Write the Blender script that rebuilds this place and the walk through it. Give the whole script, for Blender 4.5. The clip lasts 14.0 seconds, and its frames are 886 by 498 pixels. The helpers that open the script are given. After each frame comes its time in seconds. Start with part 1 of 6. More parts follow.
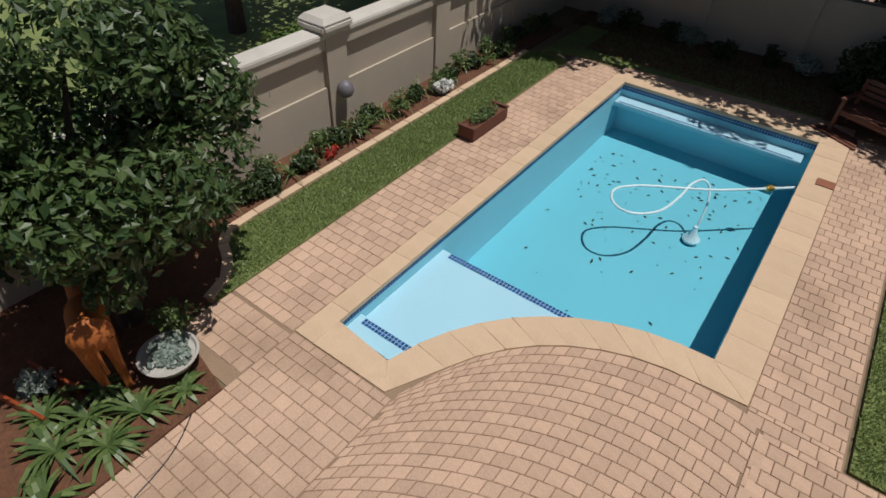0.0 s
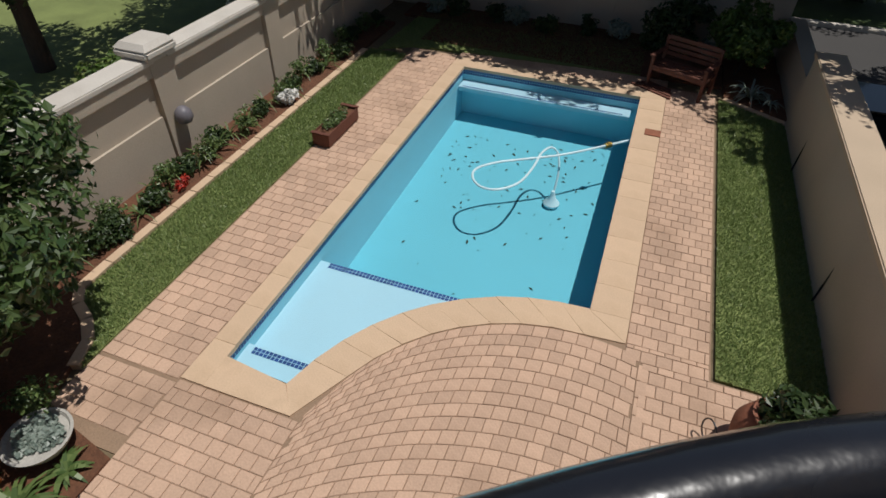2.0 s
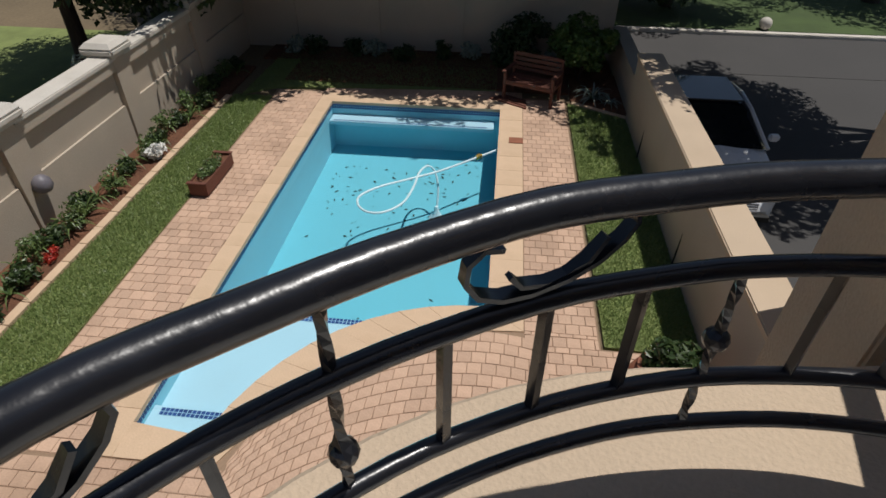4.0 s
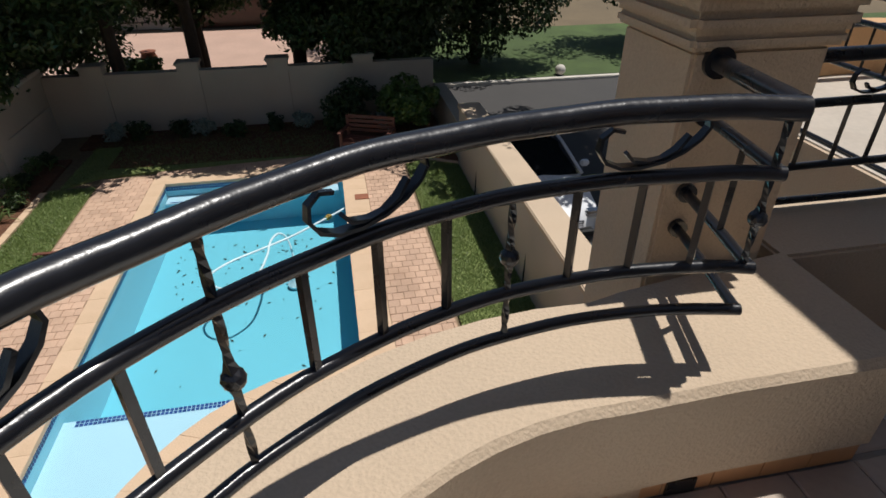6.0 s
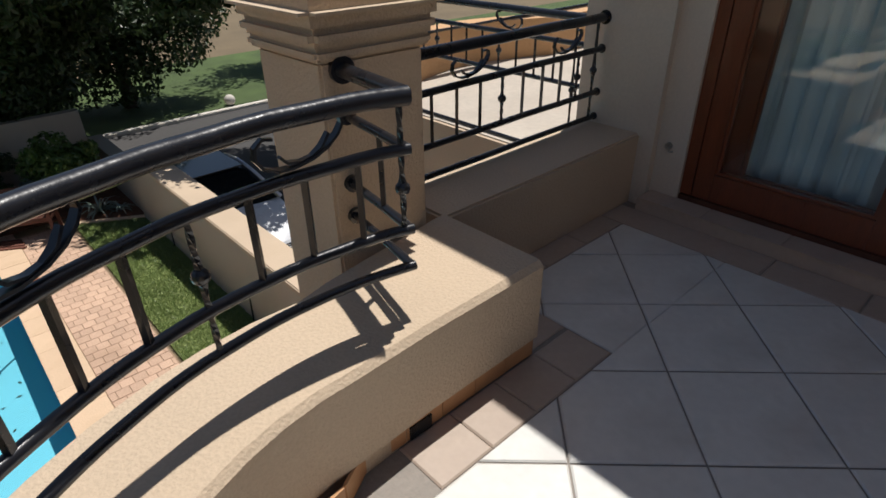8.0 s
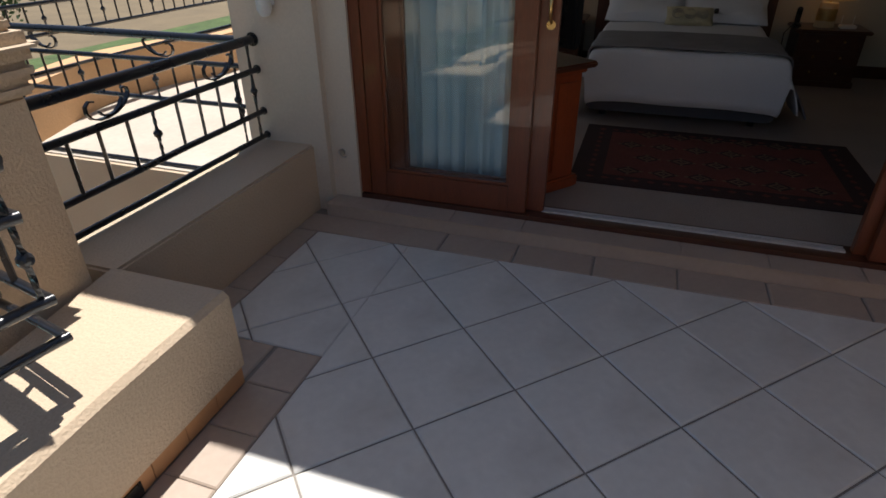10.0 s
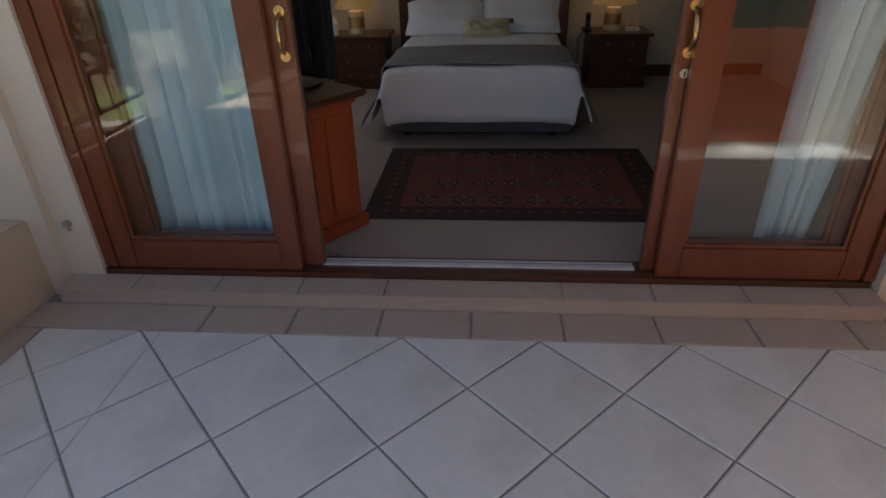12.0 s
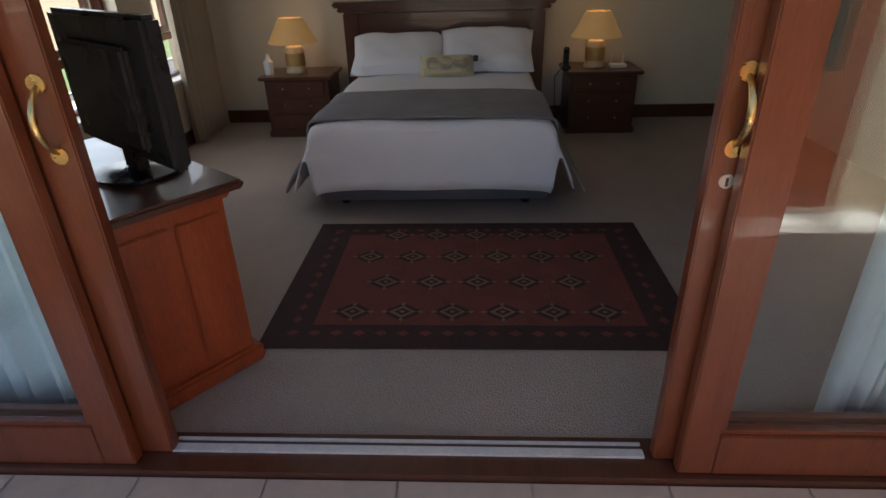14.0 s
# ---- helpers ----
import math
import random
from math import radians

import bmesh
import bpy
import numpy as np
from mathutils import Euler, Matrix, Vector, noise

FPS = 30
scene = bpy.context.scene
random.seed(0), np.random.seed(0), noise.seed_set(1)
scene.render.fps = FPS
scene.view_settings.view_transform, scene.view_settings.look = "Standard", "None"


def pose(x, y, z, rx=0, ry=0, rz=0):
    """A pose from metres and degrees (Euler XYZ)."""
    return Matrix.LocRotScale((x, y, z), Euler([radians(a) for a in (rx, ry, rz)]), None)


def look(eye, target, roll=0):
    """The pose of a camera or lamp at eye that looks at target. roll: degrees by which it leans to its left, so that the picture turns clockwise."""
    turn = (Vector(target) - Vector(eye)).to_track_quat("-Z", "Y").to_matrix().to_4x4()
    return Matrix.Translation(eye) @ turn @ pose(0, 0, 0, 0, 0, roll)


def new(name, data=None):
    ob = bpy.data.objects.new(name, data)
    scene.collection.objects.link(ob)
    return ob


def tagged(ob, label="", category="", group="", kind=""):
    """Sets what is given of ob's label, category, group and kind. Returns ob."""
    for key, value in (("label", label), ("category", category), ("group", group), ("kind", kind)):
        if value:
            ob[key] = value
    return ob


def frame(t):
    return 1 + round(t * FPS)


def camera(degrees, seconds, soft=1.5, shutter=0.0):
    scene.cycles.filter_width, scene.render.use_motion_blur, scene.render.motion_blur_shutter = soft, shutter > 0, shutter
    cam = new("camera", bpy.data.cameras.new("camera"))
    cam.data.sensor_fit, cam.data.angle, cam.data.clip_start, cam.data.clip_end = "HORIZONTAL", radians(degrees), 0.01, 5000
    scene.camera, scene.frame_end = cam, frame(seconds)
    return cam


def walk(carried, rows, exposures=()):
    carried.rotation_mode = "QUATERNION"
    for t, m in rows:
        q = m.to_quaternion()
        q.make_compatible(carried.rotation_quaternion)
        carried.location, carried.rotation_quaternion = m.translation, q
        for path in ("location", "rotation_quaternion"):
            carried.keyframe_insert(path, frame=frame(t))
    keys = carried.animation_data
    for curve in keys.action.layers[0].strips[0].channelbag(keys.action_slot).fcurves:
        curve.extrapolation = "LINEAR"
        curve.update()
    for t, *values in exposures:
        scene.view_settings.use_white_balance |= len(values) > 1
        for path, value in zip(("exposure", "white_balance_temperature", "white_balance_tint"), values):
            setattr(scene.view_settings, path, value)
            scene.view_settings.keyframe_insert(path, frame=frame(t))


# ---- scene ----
cam = camera(75.3, 14.0, soft=1.6)
PATH = [
    (0, (0.327, -0.203, 4.761), (-0.535, 1.038, 3.426), 2.8),
    (0.5, (0.344, -0.189, 4.784), (-0.447, 1.094, 3.445), 2.6),
    (1, (0.367, -0.179, 4.773), (-0.340, 1.156, 3.440), 2.2),
    (1.5, (0.390, -0.176, 4.803), (-0.212, 1.207, 3.471), 1.8),
    (2, (0.399, -0.210, 4.828), (-0.098, 1.216, 3.500), 1.5),
    (2.5, (0.426, -0.261, 4.829), (0.032, 1.206, 3.528), 1.2),
    (3, (0.448, -0.359, 4.885), (0.150, 1.160, 3.618), 0.2),
    (5.3, (0.521, -0.756, 4.945), (0.593, 0.898, 3.823), 0.9),
    (5.5, (0.520, -0.788, 4.925), (0.652, 0.894, 3.851), 0.3),
    (6, (0.524, -0.846, 4.928), (0.844, 0.818, 3.866), -0.1),
    (6.5, (0.536, -0.895, 4.932), (1.090, 0.718, 3.888), -0.4),
    (7, (0.536, -0.924, 4.939), (1.314, 0.596, 3.899), -0.3),
    (9.3, (0.523, -1.134, 5.006), (2.051, -0.314, 4.01), -1.0),
    (9.5, (0.548, -1.149, 5.021), (2.113, -0.416, 4.015), -0.6),
    (10, (0.595, -1.241, 5.026), (2.238, -0.681, 4.033), -0.4),
    (10.5, (0.677, -1.366, 5.004), (2.362, -0.926, 4.02), -0.8),
    (11, (0.775, -1.462, 4.995), (2.487, -1.142, 4.013), -1.0),
    (11.5, (0.958, -1.557, 5.014), (2.693, -1.349, 4.04), -1.3),
    (12, (1.143, -1.624, 5.022), (2.886, -1.474, 4.053), -1.5),
    (12.5, (1.374, -1.697, 5.02), (3.126, -1.573, 4.064), -1.7),
    (13, (1.632, -1.75, 4.996), (3.393, -1.636, 4.056), -1.7),
    (13.5, (1.933, -1.765, 5.002), (3.705, -1.659, 4.081), -1.6),
    (14, (2.212, -1.79, 4.999), (3.99, -1.692, 4.088), -1.6),
]
EXPOSURES = [(0, -0.6), (3, -0.6), (5.3, -0.38), (7.2, -0.15), (9.5, 0.25), (10.5, 0.75), (11.5, 1.3), (12.5, 1.5), (13.5, 1.82), (14, 2.12)]
walk(cam, [(t, look(eye, target, roll)) for t, eye, target, roll in PATH], EXPOSURES)

# ---- light ----
SUN_WAY = Vector((0.28, 0.10, 1.0)).normalized()      # from the place towards the sun
world = bpy.data.worlds.new("sky")
scene.world = world
world.use_nodes = True
wn = world.node_tree
sky = wn.nodes.new("ShaderNodeTexSky")
sky.sky_type, sky.sun_disc = "NISHITA", False
sky.sun_elevation = math.asin(SUN_WAY.z)
sky.sun_rotation = math.atan2(SUN_WAY.x, SUN_WAY.y)
wn.links.new(sky.outputs["Color"], wn.nodes["Background"].inputs["Color"])
wn.nodes["Background"].inputs["Strength"].default_value = 0.062
sun = new("sun", bpy.data.lights.new("sun", "SUN"))
sun.data.energy, sun.data.angle, sun.data.color = 5.0, radians(0.53), (1.0, 0.965, 0.92)
sun.matrix_world = Matrix.Translation((8, 4, 30)) @ SUN_WAY.to_track_quat("Z", "Y").to_matrix().to_4x4()

# ---- materials ----
def mat(name, color, rough=0.6, vary=0.15, big=1.5, fine=40.0, bump=0.15, metal=0.0, stain=None, stain_amount=0.35, random_tint=0.0, island=False, coat=0.0, stretch=(1, 1, 1), spec=0.5):
    """A procedural surface: two scales of variation, an optional stain colour, fine relief, and a tint for each piece."""
    m = bpy.data.materials.new(name)
    m.use_nodes = True
    nt = m.node_tree
    b = nt.nodes["Principled BSDF"]
    co = nt.nodes.new("ShaderNodeTexCoord")
    mp = nt.nodes.new("ShaderNodeMapping")
    mp.inputs["Scale"].default_value = stretch
    nt.links.new(co.outputs["Object"], mp.inputs["Vector"])
    n1, n2 = nt.nodes.new("ShaderNodeTexNoise"), nt.nodes.new("ShaderNodeTexNoise")
    for n, s, d in ((n1, big, 5), (n2, fine, 4)):
        n.inputs["Scale"].default_value, n.inputs["Detail"].default_value = s, d
        nt.links.new(mp.outputs["Vector"], n.inputs["Vector"])
    add = nt.nodes.new("ShaderNodeMath")
    add.operation = "ADD"
    nt.links.new(n1.outputs["Fac"], add.inputs[0])
    nt.links.new(n2.outputs["Fac"], add.inputs[1])
    last = add.outputs[0]
    if random_tint:
        if island:
            src = nt.nodes.new("ShaderNodeNewGeometry").outputs["Random Per Island"]
        else:
            src = nt.nodes.new("ShaderNodeObjectInfo").outputs["Random"]
        ma = nt.nodes.new("ShaderNodeMath")
        ma.operation = "MULTIPLY_ADD"
        ma.inputs[1].default_value = random_tint * 2
        nt.links.new(src, ma.inputs[0])
        nt.links.new(last, ma.inputs[2])
        last = ma.outputs[0]
    rg = nt.nodes.new("ShaderNodeMapRange")
    rg.inputs["From Min"].default_value, rg.inputs["From Max"].default_value = 0.6 + random_tint * 0.3, 1.4 + random_tint * 1.7
    rg.inputs["To Min"].default_value, rg.inputs["To Max"].default_value = 1 - vary, 1 + vary
    nt.links.new(last, rg.inputs["Value"])
    mul = nt.nodes.new("ShaderNodeVectorMath")
    mul.operation = "SCALE"
    mul.inputs[0].default_value = color
    nt.links.new(rg.outputs["Result"], mul.inputs["Scale"])
    col = mul.outputs["Vector"]
    if stain:
        n3 = nt.nodes.new("ShaderNodeTexNoise")
        n3.inputs["Scale"].default_value, n3.inputs["Detail"].default_value = big * 0.8, 7
        nt.links.new(mp.outputs["Vector"], n3.inputs["Vector"])
        r3 = nt.nodes.new("ShaderNodeMapRange")
        r3.inputs["From Min"].default_value, r3.inputs["From Max"].default_value = 0.5, 0.72
        r3.inputs["To Max"].default_value = stain_amount
        nt.links.new(n3.outputs["Fac"], r3.inputs["Value"])
        mx = nt.nodes.new("ShaderNodeMix")
        mx.data_type = "RGBA"
        nt.links.new(r3.outputs["Result"], mx.inputs["Factor"])
        nt.links.new(col, mx.inputs["A"])
        mx.inputs["B"].default_value = (*stain, 1)
        col = mx.outputs["Result"]
    nt.links.new(col, b.inputs["Base Color"])
    rr = nt.nodes.new("ShaderNodeMapRange")
    rr.inputs["To Min"].default_value, rr.inputs["To Max"].default_value = max(rough - 0.08, 0.02), min(rough + 0.1, 1)
    nt.links.new(n1.outputs["Fac"], rr.inputs["Value"])
    nt.links.new(rr.outputs["Result"], b.inputs["Roughness"])
    b.inputs["Metallic"].default_value = metal
    b.inputs["Coat Weight"].default_value = coat
    b.inputs["Specular IOR Level"].default_value = spec
    if bump:
        bp = nt.nodes.new("ShaderNodeBump")
        bp.inputs["Strength"].default_value, bp.inputs["Distance"].default_value = bump, 0.02
        nt.links.new(n2.outputs["Fac"], bp.inputs["Height"])
        nt.links.new(bp.outputs["Normal"], b.inputs["Normal"])
    return m


def glass(name, tint, bump=0.0, scale=3.0, ior=1.45):
    """A thin clear sheet: light passes straight on, Fresnel gives the mirror image."""
    m = bpy.data.materials.new(name)
    m.use_nodes = True
    nt = m.node_tree
    nt.nodes.remove(nt.nodes["Principled BSDF"])
    tr, gl, mx = nt.nodes.new("ShaderNodeBsdfTransparent"), nt.nodes.new("ShaderNodeBsdfGlossy"), nt.nodes.new("ShaderNodeMixShader")
    fr = nt.nodes.new("ShaderNodeLayerWeight")
    fr.inputs["Blend"].default_value = 0.5
    pw, sc = nt.nodes.new("ShaderNodeMath"), nt.nodes.new("ShaderNodeMath")
    pw.operation, sc.operation = "POWER", "MULTIPLY_ADD"
    pw.inputs[1].default_value = 5.0
    f0 = ((ior - 1) / (ior + 1)) ** 2
    sc.inputs[1].default_value, sc.inputs[2].default_value = 1 - f0, f0
    nt.links.new(fr.outputs["Facing"], pw.inputs[0])
    nt.links.new(pw.outputs[0], sc.inputs[0])
    tr.inputs["Color"].default_value = (*tint, 1)
    gl.inputs["Roughness"].default_value = 0.015
    nt.links.new(sc.outputs[0], mx.inputs["Fac"])
    nt.links.new(tr.outputs[0], mx.inputs[1])
    nt.links.new(gl.outputs[0], mx.inputs[2])
    nt.links.new(mx.outputs[0], nt.nodes["Material Output"].inputs["Surface"])
    if bump:
        n = nt.nodes.new("ShaderNodeTexNoise")
        n.inputs["Scale"].default_value = scale
        bp = nt.nodes.new("ShaderNodeBump")
        bp.inputs["Strength"].default_value, bp.inputs["Distance"].default_value = bump, 0.05
        nt.links.new(n.outputs["Fac"], bp.inputs["Height"])
        for s in (gl, fr):
            nt.links.new(bp.outputs["Normal"], s.inputs["Normal"])
    return m


def glow(name, color, strength):
    m = bpy.data.materials.new(name)
    m.use_nodes = True
    b = m.node_tree.nodes["Principled BSDF"]
    b.inputs["Base Color"].default_value = (*color, 1)
    b.inputs["Emission Color"].default_value = (*color, 1)
    b.inputs["Emission Strength"].default_value = strength
    return m


def leafy(name, color, light):
    """Leaves: each one its own green, some light passing through."""
    m = bpy.data.materials.new(name)
    m.use_nodes = True
    nt = m.node_tree
    b = nt.nodes["Principled BSDF"]
    geo = nt.nodes.new("ShaderNodeNewGeometry")
    ramp = nt.nodes.new("ShaderNodeValToRGB")
    ramp.color_ramp.elements[0].color, ramp.color_ramp.elements[1].color = (*color, 1), (*light, 1)
    nt.links.new(geo.outputs["Random Per Island"], ramp.inputs["Fac"])
    nt.links.new(ramp.outputs["Color"], b.inputs["Base Color"])
    b.inputs["Roughness"].default_value = 0.42
    tl, mx = nt.nodes.new("ShaderNodeBsdfTranslucent"), nt.nodes.new("ShaderNodeMixShader")
    mx.inputs["Fac"].default_value = 0.22
    nt.links.new(ramp.outputs["Color"], tl.inputs["Color"])
    nt.links.new(b.outputs[0], mx.inputs[1])
    nt.links.new(tl.outputs[0], mx.inputs[2])
    nt.links.new(mx.outputs[0], nt.nodes["Material Output"].inputs["Surface"])
    return m


PLASTER = mat("garden_wall_plaster", (0.47, 0.40, 0.32), 0.85, 0.12, 0.8, 60, 0.25, stain=(0.33, 0.27, 0.21), stain_amount=0.3)
COPING_CONCRETE = mat("wall_cap_concrete", (0.58, 0.54, 0.48), 0.8, 0.12, 2.0, 50, 0.2, stain=(0.4, 0.36, 0.3))
HOUSE_PLASTER = mat("house_plaster", (0.54, 0.42, 0.30), 0.85, 0.10, 1.2, 90, 0.35, stain=(0.44, 0.33, 0.22), stain_amount=0.3)
JAMB_PAINT = mat("pale_wall_paint", (0.60, 0.51, 0.41), 0.7, 0.08, 1.5, 70, 0.12, stain=(0.5, 0.42, 0.33), stain_amount=0.25)
ORANGE_PLASTER = mat("orange_plaster", (0.55, 0.33, 0.17), 0.85, 0.1, 1.2, 60, 0.2)
PAVER = mat("clay_paver", (0.54, 0.365, 0.26), 0.85, 0.24, 1.1, 45, 0.35, stain=(0.26, 0.165, 0.105), stain_amount=0.6, random_tint=0.24)
PAVER_JOINED = mat("clay_paver_far", (0.54, 0.365, 0.26), 0.85, 0.24, 1.1, 45, 0.35, stain=(0.26, 0.165, 0.105), stain_amount=0.6, random_tint=0.24, island=True)
JOINT = mat("sand_joint", (0.28, 0.19, 0.125), 0.95, 0.2, 3, 60, 0.3)
COPING = mat("sandstone_coping", (0.61, 0.44, 0.295), 0.8, 0.12, 2.5, 50, 0.2, stain=(0.38, 0.26, 0.16), stain_amount=0.35, random_tint=0.15)
SOIL = mat("red_soil", (0.13, 0.055, 0.028), 0.95, 0.4, 4, 30, 0.9)
GROUND = mat("dry_ground", (0.16, 0.12, 0.07), 0.95, 0.3, 0.5, 12, 0.5)
LAWN_BASE = mat("lawn_thatch", (0.19, 0.23, 0.075), 0.95, 0.35, 1.6, 60, 0.8)
# Dark green with the tree shade over the verge painted in.
VERGE_SHADE_GRASS = mat("verge_shade_grass", (0.065, 0.10, 0.03), 0.95, 0.5, 0.9, 40, 0.9)
GRASS = leafy("grass_blades", (0.15, 0.22, 0.065), (0.26, 0.33, 0.12))
ASPHALT = mat("asphalt", (0.06, 0.057, 0.055), 0.9, 0.2, 0.6, 60, 0.3)
# Light lost in the deep water is put into the floor's bluer colour.
POOL_DEEP = mat("pool_plaster_depth_tint", (0.135, 0.49, 0.60), 0.7, 0.05, 0.6, 30, 0.05)
POOL_SHALLOW = mat("pool_plaster_pale", (0.40, 0.64, 0.75), 0.7, 0.05, 0.8, 30, 0.05)
POOL_WHITE = mat("pool_ledge_white", (0.45, 0.66, 0.76), 0.5, 0.05, 1, 30, 0.05)
MOSAIC = mat("blue_mosaic", (0.02, 0.07, 0.24), 0.3, 0.35, 20, 40, 0.1, random_tint=0.4, island=True)
MOSAIC_GROUT = mat("mosaic_grout", (0.25, 0.45, 0.62), 0.8, 0.1, 4, 40, 0.1)
WATER = glass("water", (0.92, 0.985, 1.0), 0.05, 2.5, 1.33)
# Same plaster as the floor; scattered light on the sides is painted in, paler.
POOL_WALL = mat("pool_wall_lit_tint", (0.30, 0.64, 0.75), 0.7, 0.05, 0.6, 30, 0.05)
HOSE = mat("pale_blue_hose", (0.62, 0.80, 0.84), 0.4, 0.06, 5, 40, 0.05)
BRASS = mat("yellow_brass", (0.55, 0.36, 0.10), 0.35, 0.15, 20, 80, 0.1, metal=0.9)
LEAF_LITTER = mat("dead_leaf", (0.03, 0.05, 0.03), 0.8, 0.3, 10, 40, 0.1)
IRON = mat("black_gloss_iron", (0.012, 0.013, 0.017), 0.27, 0.25, 6, 22, 0.10, coat=0.3)
TERRACE_TILE = mat("sandy_terrace_tile", (0.48, 0.42, 0.35), 0.6, 0.12, 2.0, 25, 0.08, stain=(0.38, 0.32, 0.26), stain_amount=0.4)
TILE = mat("pale_floor_tile", (0.66, 0.645, 0.61), 0.40, 0.10, 3.0, 25, 0.05, stain=(0.47, 0.445, 0.41), stain_amount=0.65, random_tint=0.16)
GROUT = mat("tile_grout", (0.27, 0.24, 0.21), 0.9, 0.15, 6, 60, 0.2)
BORDER_TILE = mat("terracotta_border_tile", (0.43, 0.345, 0.28), 0.45, 0.10, 4, 30, 0.06, stain=(0.33, 0.25, 0.20), stain_amount=0.4, random_tint=0.14)
SKIRT_TILE = mat("terracotta_skirting", (0.50, 0.26, 0.12), 0.5, 0.1, 4, 30, 0.08, random_tint=0.2)
DOOR_WOOD = mat("varnished_mahogany", (0.15, 0.037, 0.013), 0.30, 0.30, 4, 30, 0.06, stretch=(6, 6, 0.6), coat=0.35)
DARK_WOOD = mat("dark_mahogany", (0.075, 0.024, 0.012), 0.32, 0.3, 3, 30, 0.05, stretch=(1, 5, 5), coat=0.3)
RED_WOOD = mat("red_mahogany", (0.27, 0.052, 0.014), 0.34, 0.3, 3, 30, 0.05, stretch=(5, 5, 0.7), coat=0.3)
BENCH_WOOD = mat("weathered_red_timber", (0.13, 0.045, 0.028), 0.7, 0.3, 3, 30, 0.2, stretch=(1, 6, 6))
GLASS = glass("clear_pane", (0.95, 0.97, 0.965), 0.006, 2.0, 1.62)
CURTAIN = mat("pale_blue_curtain", (0.76, 0.88, 0.93), 0.85, 0.08, 3, 80, 0.1)
CURTAIN_BEIGE = mat("beige_curtain", (0.36, 0.30, 0.22), 0.9, 0.12, 3, 80, 0.1)
BRASS_DOOR = mat("aged_brass", (0.62, 0.42, 0.17), 0.28, 0.2, 30, 90, 0.05, metal=1.0)
STEEL = mat("worn_steel", (0.5, 0.49, 0.47), 0.35, 0.15, 20, 90, 0.05, metal=1.0)
ALUMINIUM = mat("dull_aluminium", (0.62, 0.61, 0.60), 0.45, 0.15, 20, 90, 0.05, metal=0.25)
CARPET = mat("taupe_carpet", (0.42, 0.335, 0.28), 0.97, 0.2, 1.6, 160, 0.8)
ROOM_WALL = mat("cream_room_wall", (0.56, 0.50, 0.40), 0.85, 0.05, 1, 80, 0.08)
CEILING = mat("white_ceiling", (0.78, 0.76, 0.72), 0.9, 0.04, 1, 60, 0.05)
LINEN = mat("white_linen", (0.76, 0.74, 0.76), 0.9, 0.05, 4, 120, 0.15)
THROW = mat("grey_velvet_throw", (0.24, 0.22, 0.22), 0.9, 0.22, 5, 90, 0.2)
BASE_CLOTH = mat("charcoal_bed_base", (0.10, 0.10, 0.115), 0.9, 0.12, 5, 90, 0.2)
RUG_RED = mat("wine_red_wool", (0.15, 0.036, 0.024), 0.97, 0.35, 6, 120, 0.6)
RUG_DARK = mat("dark_brown_wool", (0.045, 0.017, 0.013), 0.97, 0.3, 6, 120, 0.6)
RUG_CREAM = mat("tan_wool", (0.19, 0.11, 0.06), 0.97, 0.3, 6, 120, 0.6)
BLACK_PLASTIC = mat("black_plastic", (0.010, 0.010, 0.011), 0.28, 0.15, 10, 90, 0.03)
WHITE_PLASTIC = mat("white_plastic", (0.72, 0.72, 0.70), 0.4, 0.05, 8, 60, 0.03)
SHADE = glow("lit_lampshade", (0.55, 0.32, 0.12), 0.05)
CERAMIC = mat("cream_ceramic", (0.55, 0.47, 0.30), 0.3, 0.15, 12, 60, 0.05)
GILT = mat("gilt_band", (0.45, 0.31, 0.12), 0.4, 0.2, 20, 80, 0.1, metal=0.6)
TERRACOTTA = mat("terracotta_pot", (0.27, 0.10, 0.055), 0.75, 0.2, 4, 40, 0.15)
STONE_POT = mat("grey_stone_bowl", (0.42, 0.40, 0.36), 0.85, 0.2, 6, 50, 0.2)
RUST = mat("orange_rust_metal", (0.42, 0.125, 0.025), 0.65, 0.3, 4, 40, 0.25, stain=(0.2, 0.06, 0.02))
BARK = mat("bark", (0.06, 0.045, 0.035), 0.95, 0.35, 4, 25, 0.8, stretch=(1, 1, 0.3))
LEAF_GLOSSY = leafy("glossy_leaf", (0.030, 0.065, 0.018), (0.10, 0.15, 0.045))
LEAF_DARK = leafy("shade_leaf", (0.022, 0.045, 0.014), (0.055, 0.09, 0.025))
LEAF_BRIGHT = leafy("hedge_leaf", (0.06, 0.12, 0.02), (0.13, 0.19, 0.04))
LEAF_GREY = leafy("grey_leaf", (0.20, 0.26, 0.22), (0.33, 0.38, 0.33))
LEAF_AGAVE = leafy("strap_leaf", (0.06, 0.11, 0.03), (0.16, 0.22, 0.07))
PETAL_WHITE = leafy("white_petal", (0.70, 0.70, 0.68), (0.85, 0.84, 0.8))
PETAL_RED = leafy("red_petal", (0.35, 0.02, 0.015), (0.5, 0.06, 0.03))
CAR_PAINT = mat("white_car_paint", (0.74, 0.75, 0.77), 0.25, 0.02, 2, 50, 0.0, coat=0.8)
CAR_GLASS = mat("dark_car_glass", (0.010, 0.012, 0.015), 0.06, 0.05, 2, 30, 0.0, coat=0.5)
TYRE = mat("tyre_rubber", (0.02, 0.02, 0.02), 0.85, 0.1, 8, 60, 0.1)
CHROME = mat("chrome", (0.6, 0.6, 0.62), 0.15, 0.05, 8, 60, 0.0, metal=1.0)
